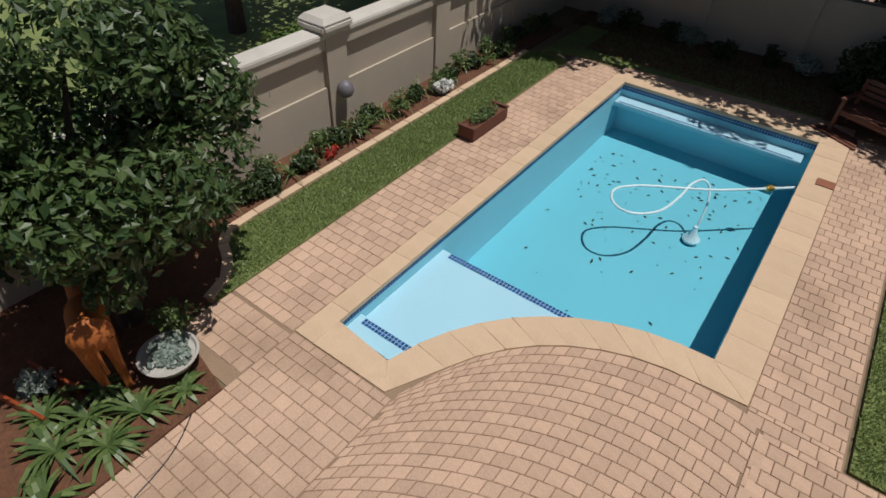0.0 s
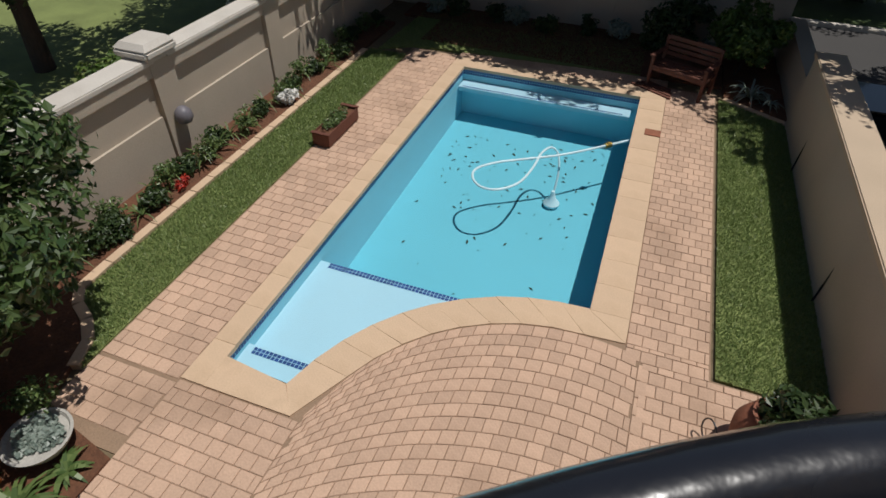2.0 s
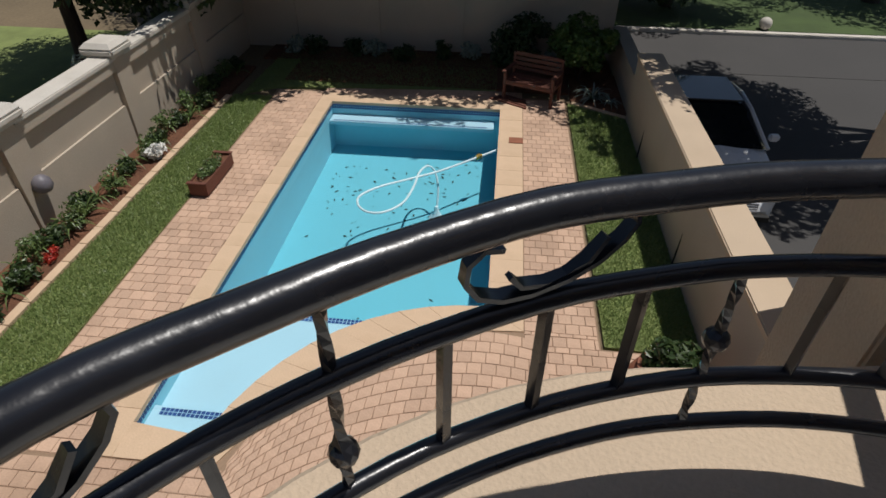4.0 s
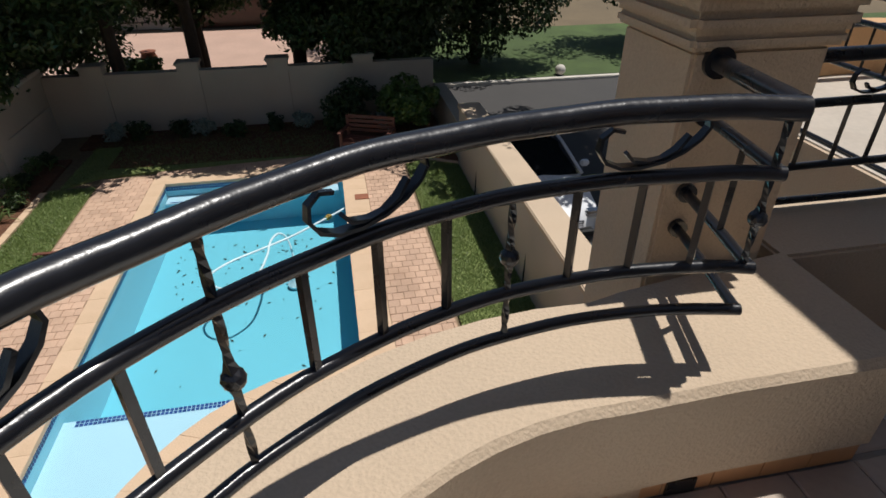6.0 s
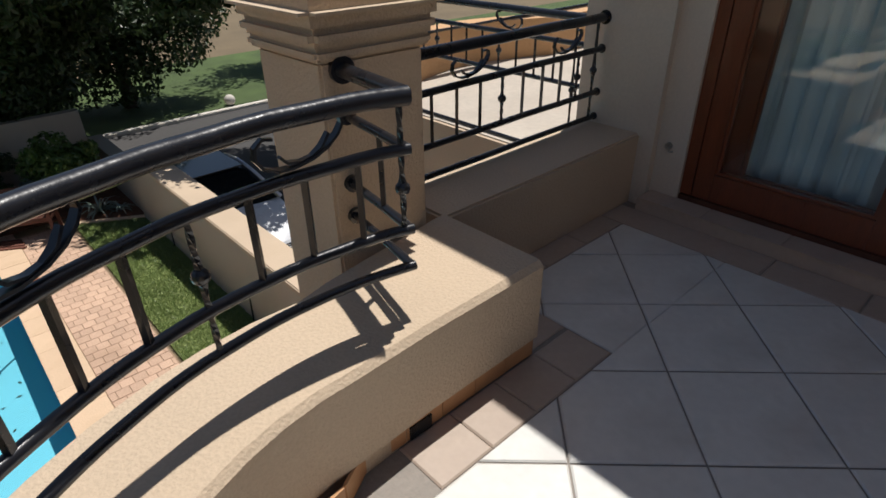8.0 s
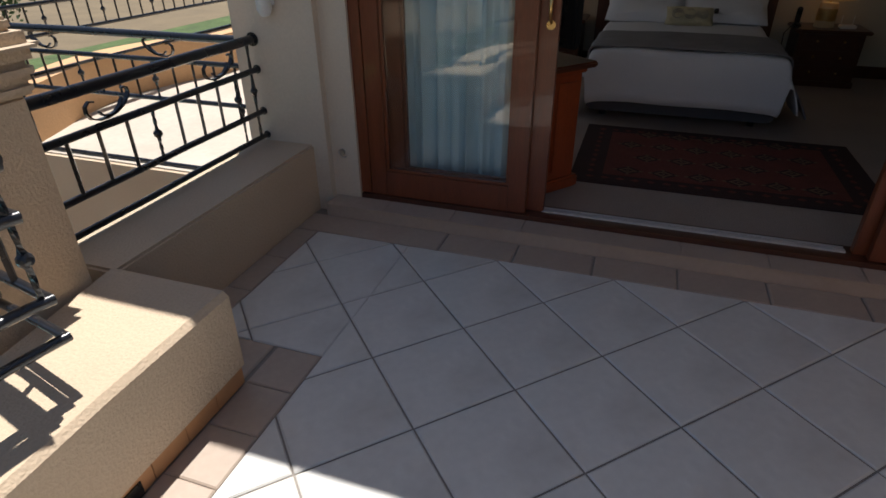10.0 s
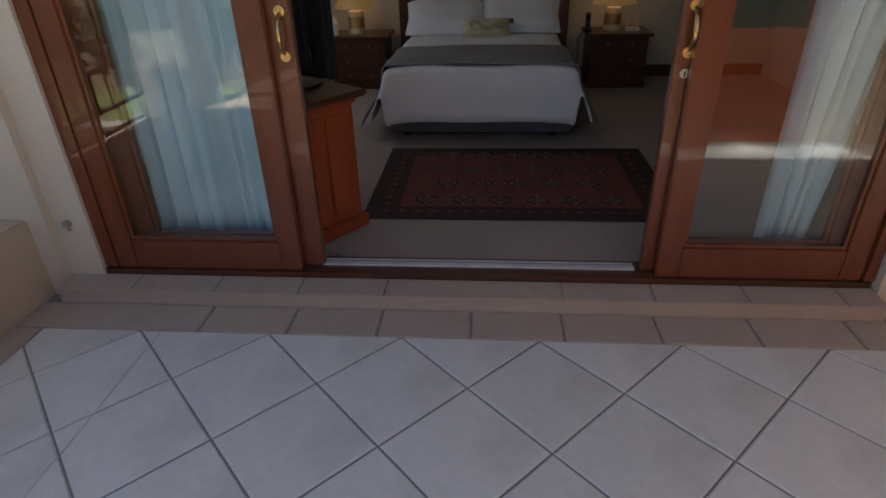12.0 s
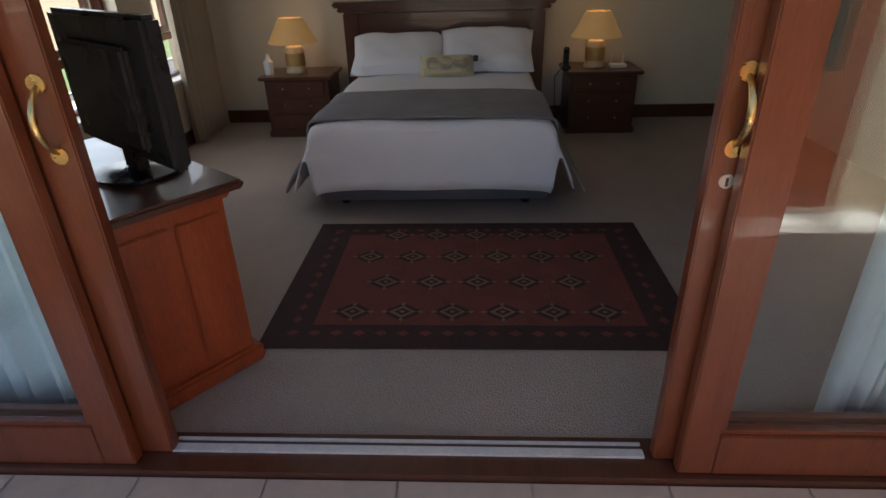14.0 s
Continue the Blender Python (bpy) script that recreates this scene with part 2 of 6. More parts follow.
ROOF_TILE = mat("clay_roof_tile", (0.28, 0.12, 0.07), 0.85, 0.25, 2, 20, 0.3, random_tint=0.3, island=True)
PINK_PAVING = mat("pink_driveway_paving", (0.46, 0.31, 0.24), 0.9, 0.15, 0.8, 25, 0.3)

# ---- builders ----
G = -0.046     # level of the pool deck
FLOOR = 3.5    # balcony floor
ROOM = 3.565   # bedroom carpet


def box(bm, x0, x1, y0, y1, z0, z1, bevel=0.0):
    r = bmesh.ops.create_cube(bm, size=1)
    bmesh.ops.transform(bm, verts=r["verts"], matrix=Matrix.Translation(((x0 + x1) / 2, (y0 + y1) / 2, (z0 + z1) / 2)) @ Matrix.Diagonal((x1 - x0, y1 - y0, z1 - z0, 1)))
    if bevel:
        es = list({e for v in r["verts"] for e in v.link_edges})
        bmesh.ops.bevel(bm, geom=es, offset=bevel, segments=2, affect="EDGES")
    return r["verts"]


def tube(bm, pts, radius, seg=10, caps=True, twist=0.0):
    """A round bar through the points; radius may be a list."""
    pts = [Vector(p) for p in pts]
    rings, up = [], None
    for i, p in enumerate(pts):
        d = (pts[min(i + 1, len(pts) - 1)] - pts[max(i - 1, 0)]).normalized()
        if up is None:
            up = Vector((0, 0, 1)) if abs(d.z) < 0.9 else Vector((1, 0, 0))
        side = d.cross(up).normalized()
        up = side.cross(d).normalized()
        r = radius[i] if isinstance(radius, (list, tuple)) else radius
        ring = []
        for k in range(seg):
            a = 2 * math.pi * k / seg + twist * i
            ring.append(bm.verts.new(p + r * (math.cos(a) * side + math.sin(a) * up)))
        rings.append(ring)
    for a, b in zip(rings, rings[1:]):
        for k in range(seg):
            bm.faces.new((a[k], a[(k + 1) % seg], b[(k + 1) % seg], b[k]))
    if caps:
        bm.faces.new(rings[0][::-1])
        bm.faces.new(rings[-1])


def lathe(bm, profile, seg=24, at=(0, 0, 0)):
    """A turned body from (radius, height) pairs."""
    at = Vector(at)
    rings = [[bm.verts.new(at + Vector((r * math.cos(2 * math.pi * k / seg), r * math.sin(2 * math.pi * k / seg), z))) for k in range(seg)] for r, z in profile]
    for a, b in zip(rings, rings[1:]):
        for k in range(seg):
            bm.faces.new((a[k], a[(k + 1) % seg], b[(k + 1) % seg], b[k]))
    bm.faces.new(rings[0][::-1])
    bm.faces.new(rings[-1])


def prism(bm, outline, z0, z1):
    """An upright body over an outline of (x, y) points."""
    lo = [bm.verts.new((x, y, z0)) for x, y in outline]
    hi = [bm.verts.new((x, y, z1)) for x, y in outline]
    n = len(outline)
    bm.faces.new(lo[::-1])
    bm.faces.new(hi)
    for i in range(n):
        bm.faces.new((lo[i], lo[(i + 1) % n], hi[(i + 1) % n], hi[i]))


def finish(ob, bm, material, smooth=False):
    bmesh.ops.recalc_face_normals(bm, faces=bm.faces)
    bm.to_mesh(ob.data)
    bm.free()
    ob.data.materials.append(material)
    if smooth:
        ob.data.polygons.foreach_set("use_smooth", [True] * len(ob.data.polygons))
        ob.data.set_sharp_from_angle(angle=radians(40))
    return ob


def part(name, bm, material, parent=None, label="", smooth=False):
    """Links a bmesh as one mesh under a thing or a part."""
    ob = finish(new(name, bpy.data.meshes.new(name)), bm, material, smooth)
    if parent:
        ob.parent = parent
    if label:
        ob["label"] = label
    return ob


def thing(name, at, label, category, group="", turn=0.0):
    ob = new(name)
    ob.empty_display_size = 0.1
    ob.matrix_basis = pose(*at, 0, 0, turn)
    return tagged(ob, label, category, group)


def structure(name, bm, material, label="", category="", smooth=False):
    return tagged(part(name, bm, material, None, "", smooth), label, category, "", "structure")


def bx(*a, bevel=0.0):
    bm = bmesh.new()
    box(bm, *a, bevel=bevel)
    return bm


def soup(name, quads, material, parent=None):
    """One mesh from an array of quads (n, 4, 3)."""
    quads = np.asarray(quads, float)
    n = len(quads)
    me = bpy.data.meshes.new(name)
    me.from_pydata(quads.reshape(-1, 3).tolist(), [], (np.arange(n * 4).reshape(n, 4)).tolist())
    me.materials.append(material)
    ob = new(name, me)
    if parent:
        ob.parent = parent
    return ob


def leaf_quads(rng, centres, size, normals=None, spread=0.9, aspect=0.5):
    """Small kite-shaped leaves round the centres, tilted each its own way."""
    n = len(centres)
    d = rng.normal(size=(n, 3))
    if normals is not None:
        d = normals + spread * 0.6 * d
    d /= np.linalg.norm(d, axis=1)[:, None] + 1e-9
    a = np.cross(d, rng.normal(size=(n, 3)))
    a /= np.linalg.norm(a, axis=1)[:, None] + 1e-9
    b = np.cross(d, a)
    s = (size * rng.uniform(0.6, 1.3, n))[:, None]
    return np.stack([centres - a * s, centres + b * s * aspect + d * s * 0.18, centres + a * s, centres - b * s * aspect + d * s * 0.18], 1)


def crown_quads(seed, blobs, count, size, shell=0.65, aspect=0.5):
    """Leaves over a heap of uneven blobs (x, y, z, rx, ry, rz)."""
    rng = np.random.default_rng(seed)
    blobs = np.array(blobs, float)
    w = (blobs[:, 3] * blobs[:, 4] * blobs[:, 5]) ** 0.7
    pick = rng.choice(len(blobs), count, p=w / w.sum())
    d = rng.normal(size=(count, 3))
    d /= np.linalg.norm(d, axis=1)[:, None]
    lump = 1 + 0.16 * np.sin(d[:, 0] * 7 + pick) * np.cos(d[:, 1] * 6 + 2 * pick) + 0.1 * np.sin(d[:, 2] * 11 + pick)
    r = (shell + (1 - shell) * rng.random(count) ** 0.5) * lump
    c = blobs[pick, :3] + d * blobs[pick, 3:] * r[:, None]
    return leaf_quads(rng, c, size, d + np.array([0, 0, 0.5]), 1.0, aspect)


def scatter_blobs(seed, centre, radii, count, small):
    rng = np.random.default_rng(seed)
    out = []
    for _ in range(count):
        d = rng.normal(size=3)
        d /= np.linalg.norm(d)
        r = rng.random() ** 0.4
        s = small * rng.uniform(0.6, 1.3)
        out.append([*(np.array(centre) + d * r * np.array(radii)), s, s, s * 0.75])
    return out

# ---- ground, pool and garden ----
STREET = 0.75     # how far the drive lies below the pool deck
PX0, PX1, PY0, PY1 = -3.03, 0.534, 2.40, 10.35      # pool water's edge
ARC_X, ARC_Y, ARC_R = 0.50, 1.72, 2.78              # the bay of paving that bows into the pool
CORNER = (-2.24, 2.36)


def arc_points(r, a0, a1, n, cx=ARC_X, cy=ARC_Y):
    return [(cx + r * math.cos(radians(a0 + (a1 - a0) * i / n)), cy + r * math.sin(radians(a0 + (a1 - a0) * i / n))) for i in range(n + 1)]


def ground_sheet():
    bm = bmesh.new()
    far = 260.0
    z = G - 0.03
    hole = (PX0 - 0.02, PX1 + 0.02, 2.2, PY1 + 0.02)
    xs, ys = (-far, hole[0], hole[1], 3.2, 3.21, far), (-far, hole[2], hole[3], far)
    v = [[bm.verts.new((x, y, z if x < 3.205 else z - STREET)) for y in ys] for x in xs]
    for i in range(5):
        for j in range(3):
            if (i, j) != (1, 1):
                bm.faces.new((v[i][j], v[i + 1][j], v[i + 1][j + 1], v[i][j + 1]))
    structure("ground", bm, GROUND, "bare dry earth under the whole garden and street", "ground")


ground_sheet()

# the arc runs from the corner step to the pool's east side
a_start = math.degrees(math.atan2(CORNER[1] - ARC_Y, CORNER[0] - ARC_X))
a_end = math.degrees(math.atan2(4.50 - ARC_Y, PX1 - ARC_X))
inner_arc = arc_points(ARC_R, a_start, a_end, 28)
POOL_OUTLINE = [(PX0, PY1), (PX0, PY0), *inner_arc, (PX1, PY1)]


def pool_shell():
    bm = bmesh.new()
    zt, zb = G - 0.01, -1.06
    n = len(POOL_OUTLINE)
    top = [bm.verts.new((x, y, zt)) for x, y in POOL_OUTLINE]
    low = [bm.verts.new((x, y, zb)) for x, y in POOL_OUTLINE]
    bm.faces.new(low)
    basin = structure("pool_basin", bm, POOL_DEEP, "plastered blue swimming pool basin, deepened for the water's tint", "pool")
    bm = bmesh.new()
    top = [bm.verts.new((x, y, zt)) for x, y in POOL_OUTLINE]
    low = [bm.verts.new((x, y, zb - 0.002)) for x, y in POOL_OUTLINE]
    for i in range(n):
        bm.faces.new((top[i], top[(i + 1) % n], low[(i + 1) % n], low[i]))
    # the paler sides carry the water's scattered light in their colour
    part("basin_wall", bm, POOL_WALL, basin, "blue plastered pool side, paler for light scattered in the water")
    return basin


pool = pool_shell()
SHELF_Y = 4.40
bm = bmesh.new()
prism(bm, [(PX0 + 0.004, SHELF_Y), (PX0 + 0.004, PY0 + 0.004), *[(x, y + 0.004) for x, y in inner_arc if y < SHELF_Y - 0.02], (-0.55, SHELF_Y)], -1.055, -0.36)
part("shallow_shelf", bm, POOL_SHALLOW, pool, "pale shallow sun shelf")
bm = bmesh.new()
prism(bm, [(PX0 + 0.006, 2.78), (PX0 + 0.006, PY0 + 0.006), (CORNER[0] + 0.02, CORNER[1] + 0.03), (CORNER[0] + 0.08, 2.62), (CORNER[0] + 0.14, 2.78)], -0.357, -0.25)
part("entry_step", bm, POOL_SHALLOW, pool, "pale entry step")
part("far_ledge", bx(PX0 + 0.02, PX1 - 0.13, 10.0, PY1 - 0.004, -0.42, -0.33, bevel=0.01), POOL_WHITE, pool, "white seat ledge")


def mosaic(name, x0, y0, ux, uy, nu, nv, size, wall=False):
    """Rows of small square tiles with open joints, along (ux, uy); flat on a ledge or upright on a wall."""
    q = []
    for i in range(nu):
        for j in range(nv):
            a, b = i * size, j * size
            g = size * 0.08
            c = [(a + g, b + g), (a + size - g, b + g), (a + size - g, b + size - g), (a + g, b + size - g)]
            if wall:
                q.append([(x0[0] + ux * u, x0[1] + uy * u, y0 - v) for u, v in c])
            else:
                q.append([(x0[0] + ux * u - uy * v, x0[1] + uy * u + ux * v, y0) for u, v in c])
    ob = soup(name, q, MOSAIC, pool)
    ob["kind"] = "stuff"
    ob["label"] = "dark blue mosaic band"
    return ob


mosaic("mosaic_band", (PX0 + 0.004, PY0), G - 0.012, 0, 1, 158, 3, 0.05, True)
mosaic("mosaic_band", (PX0, PY1 - 0.004), G - 0.012, 1, 0, 71, 3, 0.05, True)
mosaic("mosaic_band", (PX1 - 0.004, 4.55), G - 0.012, 0, 1, 115, 3, 0.05, True)
mosaic("mosaic_strip", (PX0 + 0.15, SHELF_Y - 0.10), -0.356, 1, 0, 46, 2, 0.05)
mosaic("mosaic_strip", (PX0 + 0.10, 2.66), -0.246, 1, 0, 14, 2, 0.05)
mosaic("mosaic_strip", (PX0 + 0.10, 10.03), -0.326, 1, 0, 80, 1, 0.04)
bm = bmesh.new()
vs = [bm.verts.new((x, y, G - 0.14)) for x, y in POOL_OUTLINE]
bm.faces.new(vs)
water = structure("pool_water", bm, WATER, "clear blue still pool water", "water")
water.visible_shadow = False


def lay_pieces(parent, name, material, joined_material, quads, thick, near, gap=0.006, limit=300, chamfer=0.006):
    """Lays flat pieces: those in the stretch 'near' are parts, the others one joined part. A quad is four corners at the top."""
    picked, rest = [], []
    for q in quads:
        c = (sum(p[0] for p in q) / 4, sum(p[1] for p in q) / 4)
        (picked if near(c) and len(picked) < limit else rest).append(q)
    shapes = {}
    rng = random.Random(7)
    for q in picked:
        cx, cy = sum(p[0] for p in q) / 4, sum(p[1] for p in q) / 4
        key = tuple((round(x - cx, 3), round(y - cy, 3)) for x, y, z in q)
        if key not in shapes:
            me = bpy.data.meshes.new(name)
            me.from_pydata(*slab_geometry([(x - cx, y - cy) for x, y, z in q], -thick, 0, gap, chamfer))
            me.materials.append(material)
            shapes[key] = me
        ob = new(name, shapes[key])
        ob.location = (cx, cy, q[0][2] + rng.uniform(-0.002, 0.002))
        ob.rotation_euler = (rng.uniform(-0.006, 0.006), rng.uniform(-0.006, 0.006), rng.uniform(-0.008, 0.008))
        ob.parent = parent
    if rest:
        verts, faces = [], []
        for q in rest:
            v, _, f = slab_geometry([(x, y) for x, y, z in q], q[0][2] - thick, q[0][2] + rng.uniform(-0.002, 0.002), gap, chamfer)
            faces += [tuple(i + len(verts) for i in face) for face in f]
            verts += v
        me = bpy.data.meshes.new(name + "s")
        me.from_pydata(verts, [], faces)
        me.materials.append(joined_material)
        ob = new(name + "s", me)
        ob.parent = parent
        ob["kind"] = "stuff"


def slab_geometry(outline, z0, z1, gap, chamfer=0.006):
    """A thin piece with a chamfered top edge."""
    n = len(outline)
    cx, cy = sum(p[0] for p in outline) / n, sum(p[1] for p in outline) / n

    def inset(d):
        out = []
        for x, y in outline:
            l = max(math.hypot(x - cx, y - cy), 1e-6)
            k = max(1 - 1.4 * d / l, 0.1)
            out.append((cx + (x - cx) * k, cy + (y - cy) * k))
        return out
    a, b = inset(gap), inset(gap + chamfer)
    verts = [(x, y, z0) for x, y in a] + [(x, y, z1 - 0.005) for x, y in a] + [(x, y, z1) for x, y in b]
    faces = [tuple(range(2 * n, 3 * n))]
    for r in (0, n):
        faces += [(r + i, r + (i + 1) % n, r + n + (i + 1) % n, r + n + i) for i in range(n)]
    return verts, [], faces


# sand bed under the paving and the coping
def paving_bed():
    bm = bmesh.new()
    z0, z1 = G - 0.06, G - 0.012
    for r in ((-4.35, PX0 - 0.02, 2.0, 10.85), (PX1 + 0.02, 1.86, 4.2, 11.0), (PX0 - 0.02, PX1 + 0.02, PY1 + 0.02, 11.3), (-3.25, 3.05, -3.0, 2.0), (-4.3, -3.25, 1.12, 2.0)):
        box(bm, r[0], r[1], r[2], r[3], z0, z1)
    prism(bm, [*arc_points(ARC_R - 0.03, a_start - 6, a_end, 24), (1.86, 4.2), (1.86, 2.0), (-2.3, 2.0)], z0 + 0.001, z1 - 0.001)
    prism(bm, [(PX0 - 0.02, 2.0), (PX0 - 0.02, PY0 - 0.01), (CORNER[0] + 0.02, CORNER[1] - 0.01), (-2.2, 2.0)], z0 + 0.002, z1 - 0.002)
    box(bm, 1.86, 3.05, 2.0, 3.95, z0, z1)
    return structure("paving_bed", bm, JOINT, "dark sand in the joints of the paving", "pavement")


bed_obj = paving_bed()

# coping slabs round the pool
coping = tagged(new("pool_coping"), "sandstone coloured coping slabs round the pool", "coping", "", "structure")
cq = []
zc = G + 0.006
n = 15
for i in range(n):
    y0, y1 = PY0 - 0.38 + (PY1 - PY0 + 0.38) * i / n, PY0 - 0.38 + (PY1 - PY0 + 0.38) * (i + 1) / n
    cq.append([(PX0 - 0.25, y0, zc), (PX0 + 0.025, y0, zc), (PX0 + 0.025, y1, zc), (PX0 - 0.25, y1, zc)])
for i in range(12):
    y0, y1 = 4.5 + (PY1 - 4.5) * i / 12, 4.5 + (PY1 - 4.5) * (i + 1) / 12
    cq.append([(PX1 - 0.025, y0, zc), (PX1 + 0.43, y0, zc), (PX1 + 0.43, y1, zc), (PX1 - 0.025, y1, zc)])
for i in range(9):
    x0, x1 = PX0 - 0.25 + (PX1 + 0.68 - PX0) * i / 9, PX0 - 0.25 + (PX1 + 0.68 - PX0) * (i + 1) / 9
    cq.append([(x0, PY1 - 0.025, zc), (x1, PY1 - 0.025, zc), (x1, PY1 + 0.40, zc), (x0, PY1 + 0.40, zc)])
ina = arc_points(ARC_R + 0.02, a_start + 0.5, a_end, 10)
outa = [(-2.0, 2.02), *arc_points(ARC_R - 0.40, a_start - 1, a_end - 8, 10)[1:-1], (0.964, 4.13)]
for i in range(10):
    cq.append([(*outa[i], zc), (*outa[i + 1], zc), (*(ina[i + 1] if i < 9 else (PX1 - 0.025, 4.52)), zc), (*ina[i], zc)])
cq.append([(PX0 + 0.025, PY0 - 0.38, zc), (-2.0, 2.02, zc), (ina[0][0], ina[0][1], zc), (PX0 + 0.025, PY0 + 0.02, zc)])
cq.append([(0.964, 4.13, zc), (PX1 + 0.43, 4.5, zc), (PX1 - 0.025, 4.5, zc), (PX1 - 0.02, 4.49, zc)])
lay_pieces(coping, "slab", COPING, COPING, cq, 0.06, lambda c: True, gap=0.0004, chamfer=0.002)

# edging kerb stones of the beds
edging = tagged(new("bed_edging"), "row of pale stone blocks edging the flower bed", "edging", "", "structure")
eq = []
ze = G + 0.05
line = [(-5.22, 10.3 - 0.4 * i) for i in range(19)] + [(-5.2, 2.62), (-5.02, 2.42), (-4.75, 2.28), (-4.5, 2.05), (-4.38, 1.72)]
for (xa, ya), (xb, yb) in zip(line, line[1:]):
    d = Vector((xb - xa, yb - ya, 0)).normalized()
    s = Vector((d.y, -d.x, 0)) * 0.065
    eq.append([(xa - s.x, ya - s.y, ze), (xb - s.x, yb - s.y, ze), (xb + s.x, yb + s.y, ze), (xa + s.x, ya + s.y, ze)])
lay_pieces(edging, "edging_stone", COPING, COPING, eq, 0.09, lambda c: True, gap=0.004)
edging2 = tagged(new("lawn_edging"), "short row of pale stones at the head of the lawn", "edging", "", "structure")
eq = []
for i in range(4):
    xa, xb = 1.95 + 0.26 * i, 1.95 + 0.26 * (i + 1)
    ya, yb = 10.72 - 0.15 * i, 10.72 - 0.15 * (i + 1)
    eq.append([(xa, ya, ze), (xb, yb, ze), (xb + 0.05, yb + 0.1, ze), (xa + 0.05, ya + 0.1, ze)])
lay_pieces(edging2, "edging_stone", COPING, COPING, eq, 0.09, lambda c: True, gap=0.004)


# lawns and soil beds
def lawn(name, outline, seed, count):
    bm = bmesh.new()
    prism(bm, outline, G - 0.028, G + 0.012)
    base = structure(name, bm, LAWN_BASE, "mown green lawn strip", "lawn")
    rng = np.random.default_rng(seed)
    xs, ys = [p[0] for p in outline], [p[1] for p in outline]
    pts = np.c_[rng.uniform(min(xs), max(xs), count * 2), rng.uniform(min(ys), max(ys), count * 2)]
    keep = np.zeros(len(pts), bool)
    m = len(outline)
    for i in range(m):
        (x1, y1), (x2, y2) = outline[i], outline[(i + 1) % m]
        cond = (y1 > pts[:, 1]) != (y2 > pts[:, 1])
        with np.errstate(divide="ignore", invalid="ignore"):
            keep ^= cond & (pts[:, 0] < (x2 - x1) * (pts[:, 1] - y1) / ((y2 - y1) if y2 != y1 else 1e-9) + x1)
    pts = pts[keep][:count]
    k = len(pts)
    a = rng.uniform(0, 2 * math.pi, k)
    w, h = 0.006, rng.uniform(0.018, 0.045, k)
    dx, dy = np.cos(a) * w, np.sin(a) * w
    lean = rng.normal(0, 0.018, (k, 2))
    z = np.full(k, G + 0.010)
    lo1, lo2 = np.c_[pts[:, 0] - dx, pts[:, 1] - dy, z], np.c_[pts[:, 0] + dx, pts[:, 1] + dy, z]
    hi = np.c_[pts + lean, z + h]
    q = np.stack([lo1, lo2, hi + np.c_[dx, dy, 0 * z] * 0.3, hi - np.c_[dx, dy, 0 * z] * 0.3], 1)
    ob = soup("grass", q, GRASS, base)
    ob["kind"] = "stuff"


lawn("lawn_west", [(-5.14, 10.4), (-5.14, 2.62), (-4.95, 2.42), (-4.68, 2.26), (-4.45, 2.0), (-4.3, 1.75), (-4.33, 10.4)], 3, 42000)
lawn("lawn_east", [(1.90, 10.75), (1.90, 3.98), (3.05, 3.92), (3.05, 10.15)], 4, 40000)
lawn("lawn_north", [(-4.9, 13.4), (-5.0, 10.5), (-4.4, 10.9), (0.4, 11.3), (0.4, 13.4)], 5, 16000)


def bed(name, outline, label, top=0.03):
    bm = bmesh.new()
    prism(bm, outline, G - 0.029, G + top)
    bmesh.ops.triangulate(bm, faces=bm.faces[:])
    return structure(name, bm, SOIL, label, "flower bed")


bed("flower_bed_west", [(-5.97, 12), (-5.97, 2.6), (-5.27, 2.6), (-5.27, 12)], "red soil flower bed along the garden wall")
bed("flower_bed_south", [(-5.97, 2.6), (-5.97, -2.5), (-3.27, -2.5), (-3.27, 1.06), (-4.25, 1.28), (-4.4, 1.7), (-4.55, 2.0), (-4.8, 2.22), (-5.05, 2.36), (-5.27, 2.6)], "red soil bed at the corner of the paving")
bed("flower_bed_north", [(-5.3, 13.5), (-5.3, 12.6), (3.0, 12.4), (3.0, 13.5)], "shaded soil bed along the far wall")
bed("flower_bed_east", [(1.98, 10.82), (2.95, 10.28), (3.05, 10.3), (3.05, 12.4), (1.98, 12.4)], "shaded soil bed beside the lawn")
bm = bx(-4.35, 1.95, 11.3, 12.6, G - 0.028, G + 0.02)
structure("shade_bed", bm, SOIL, "leaf strewn soil in the shade of the trees", "flower bed")


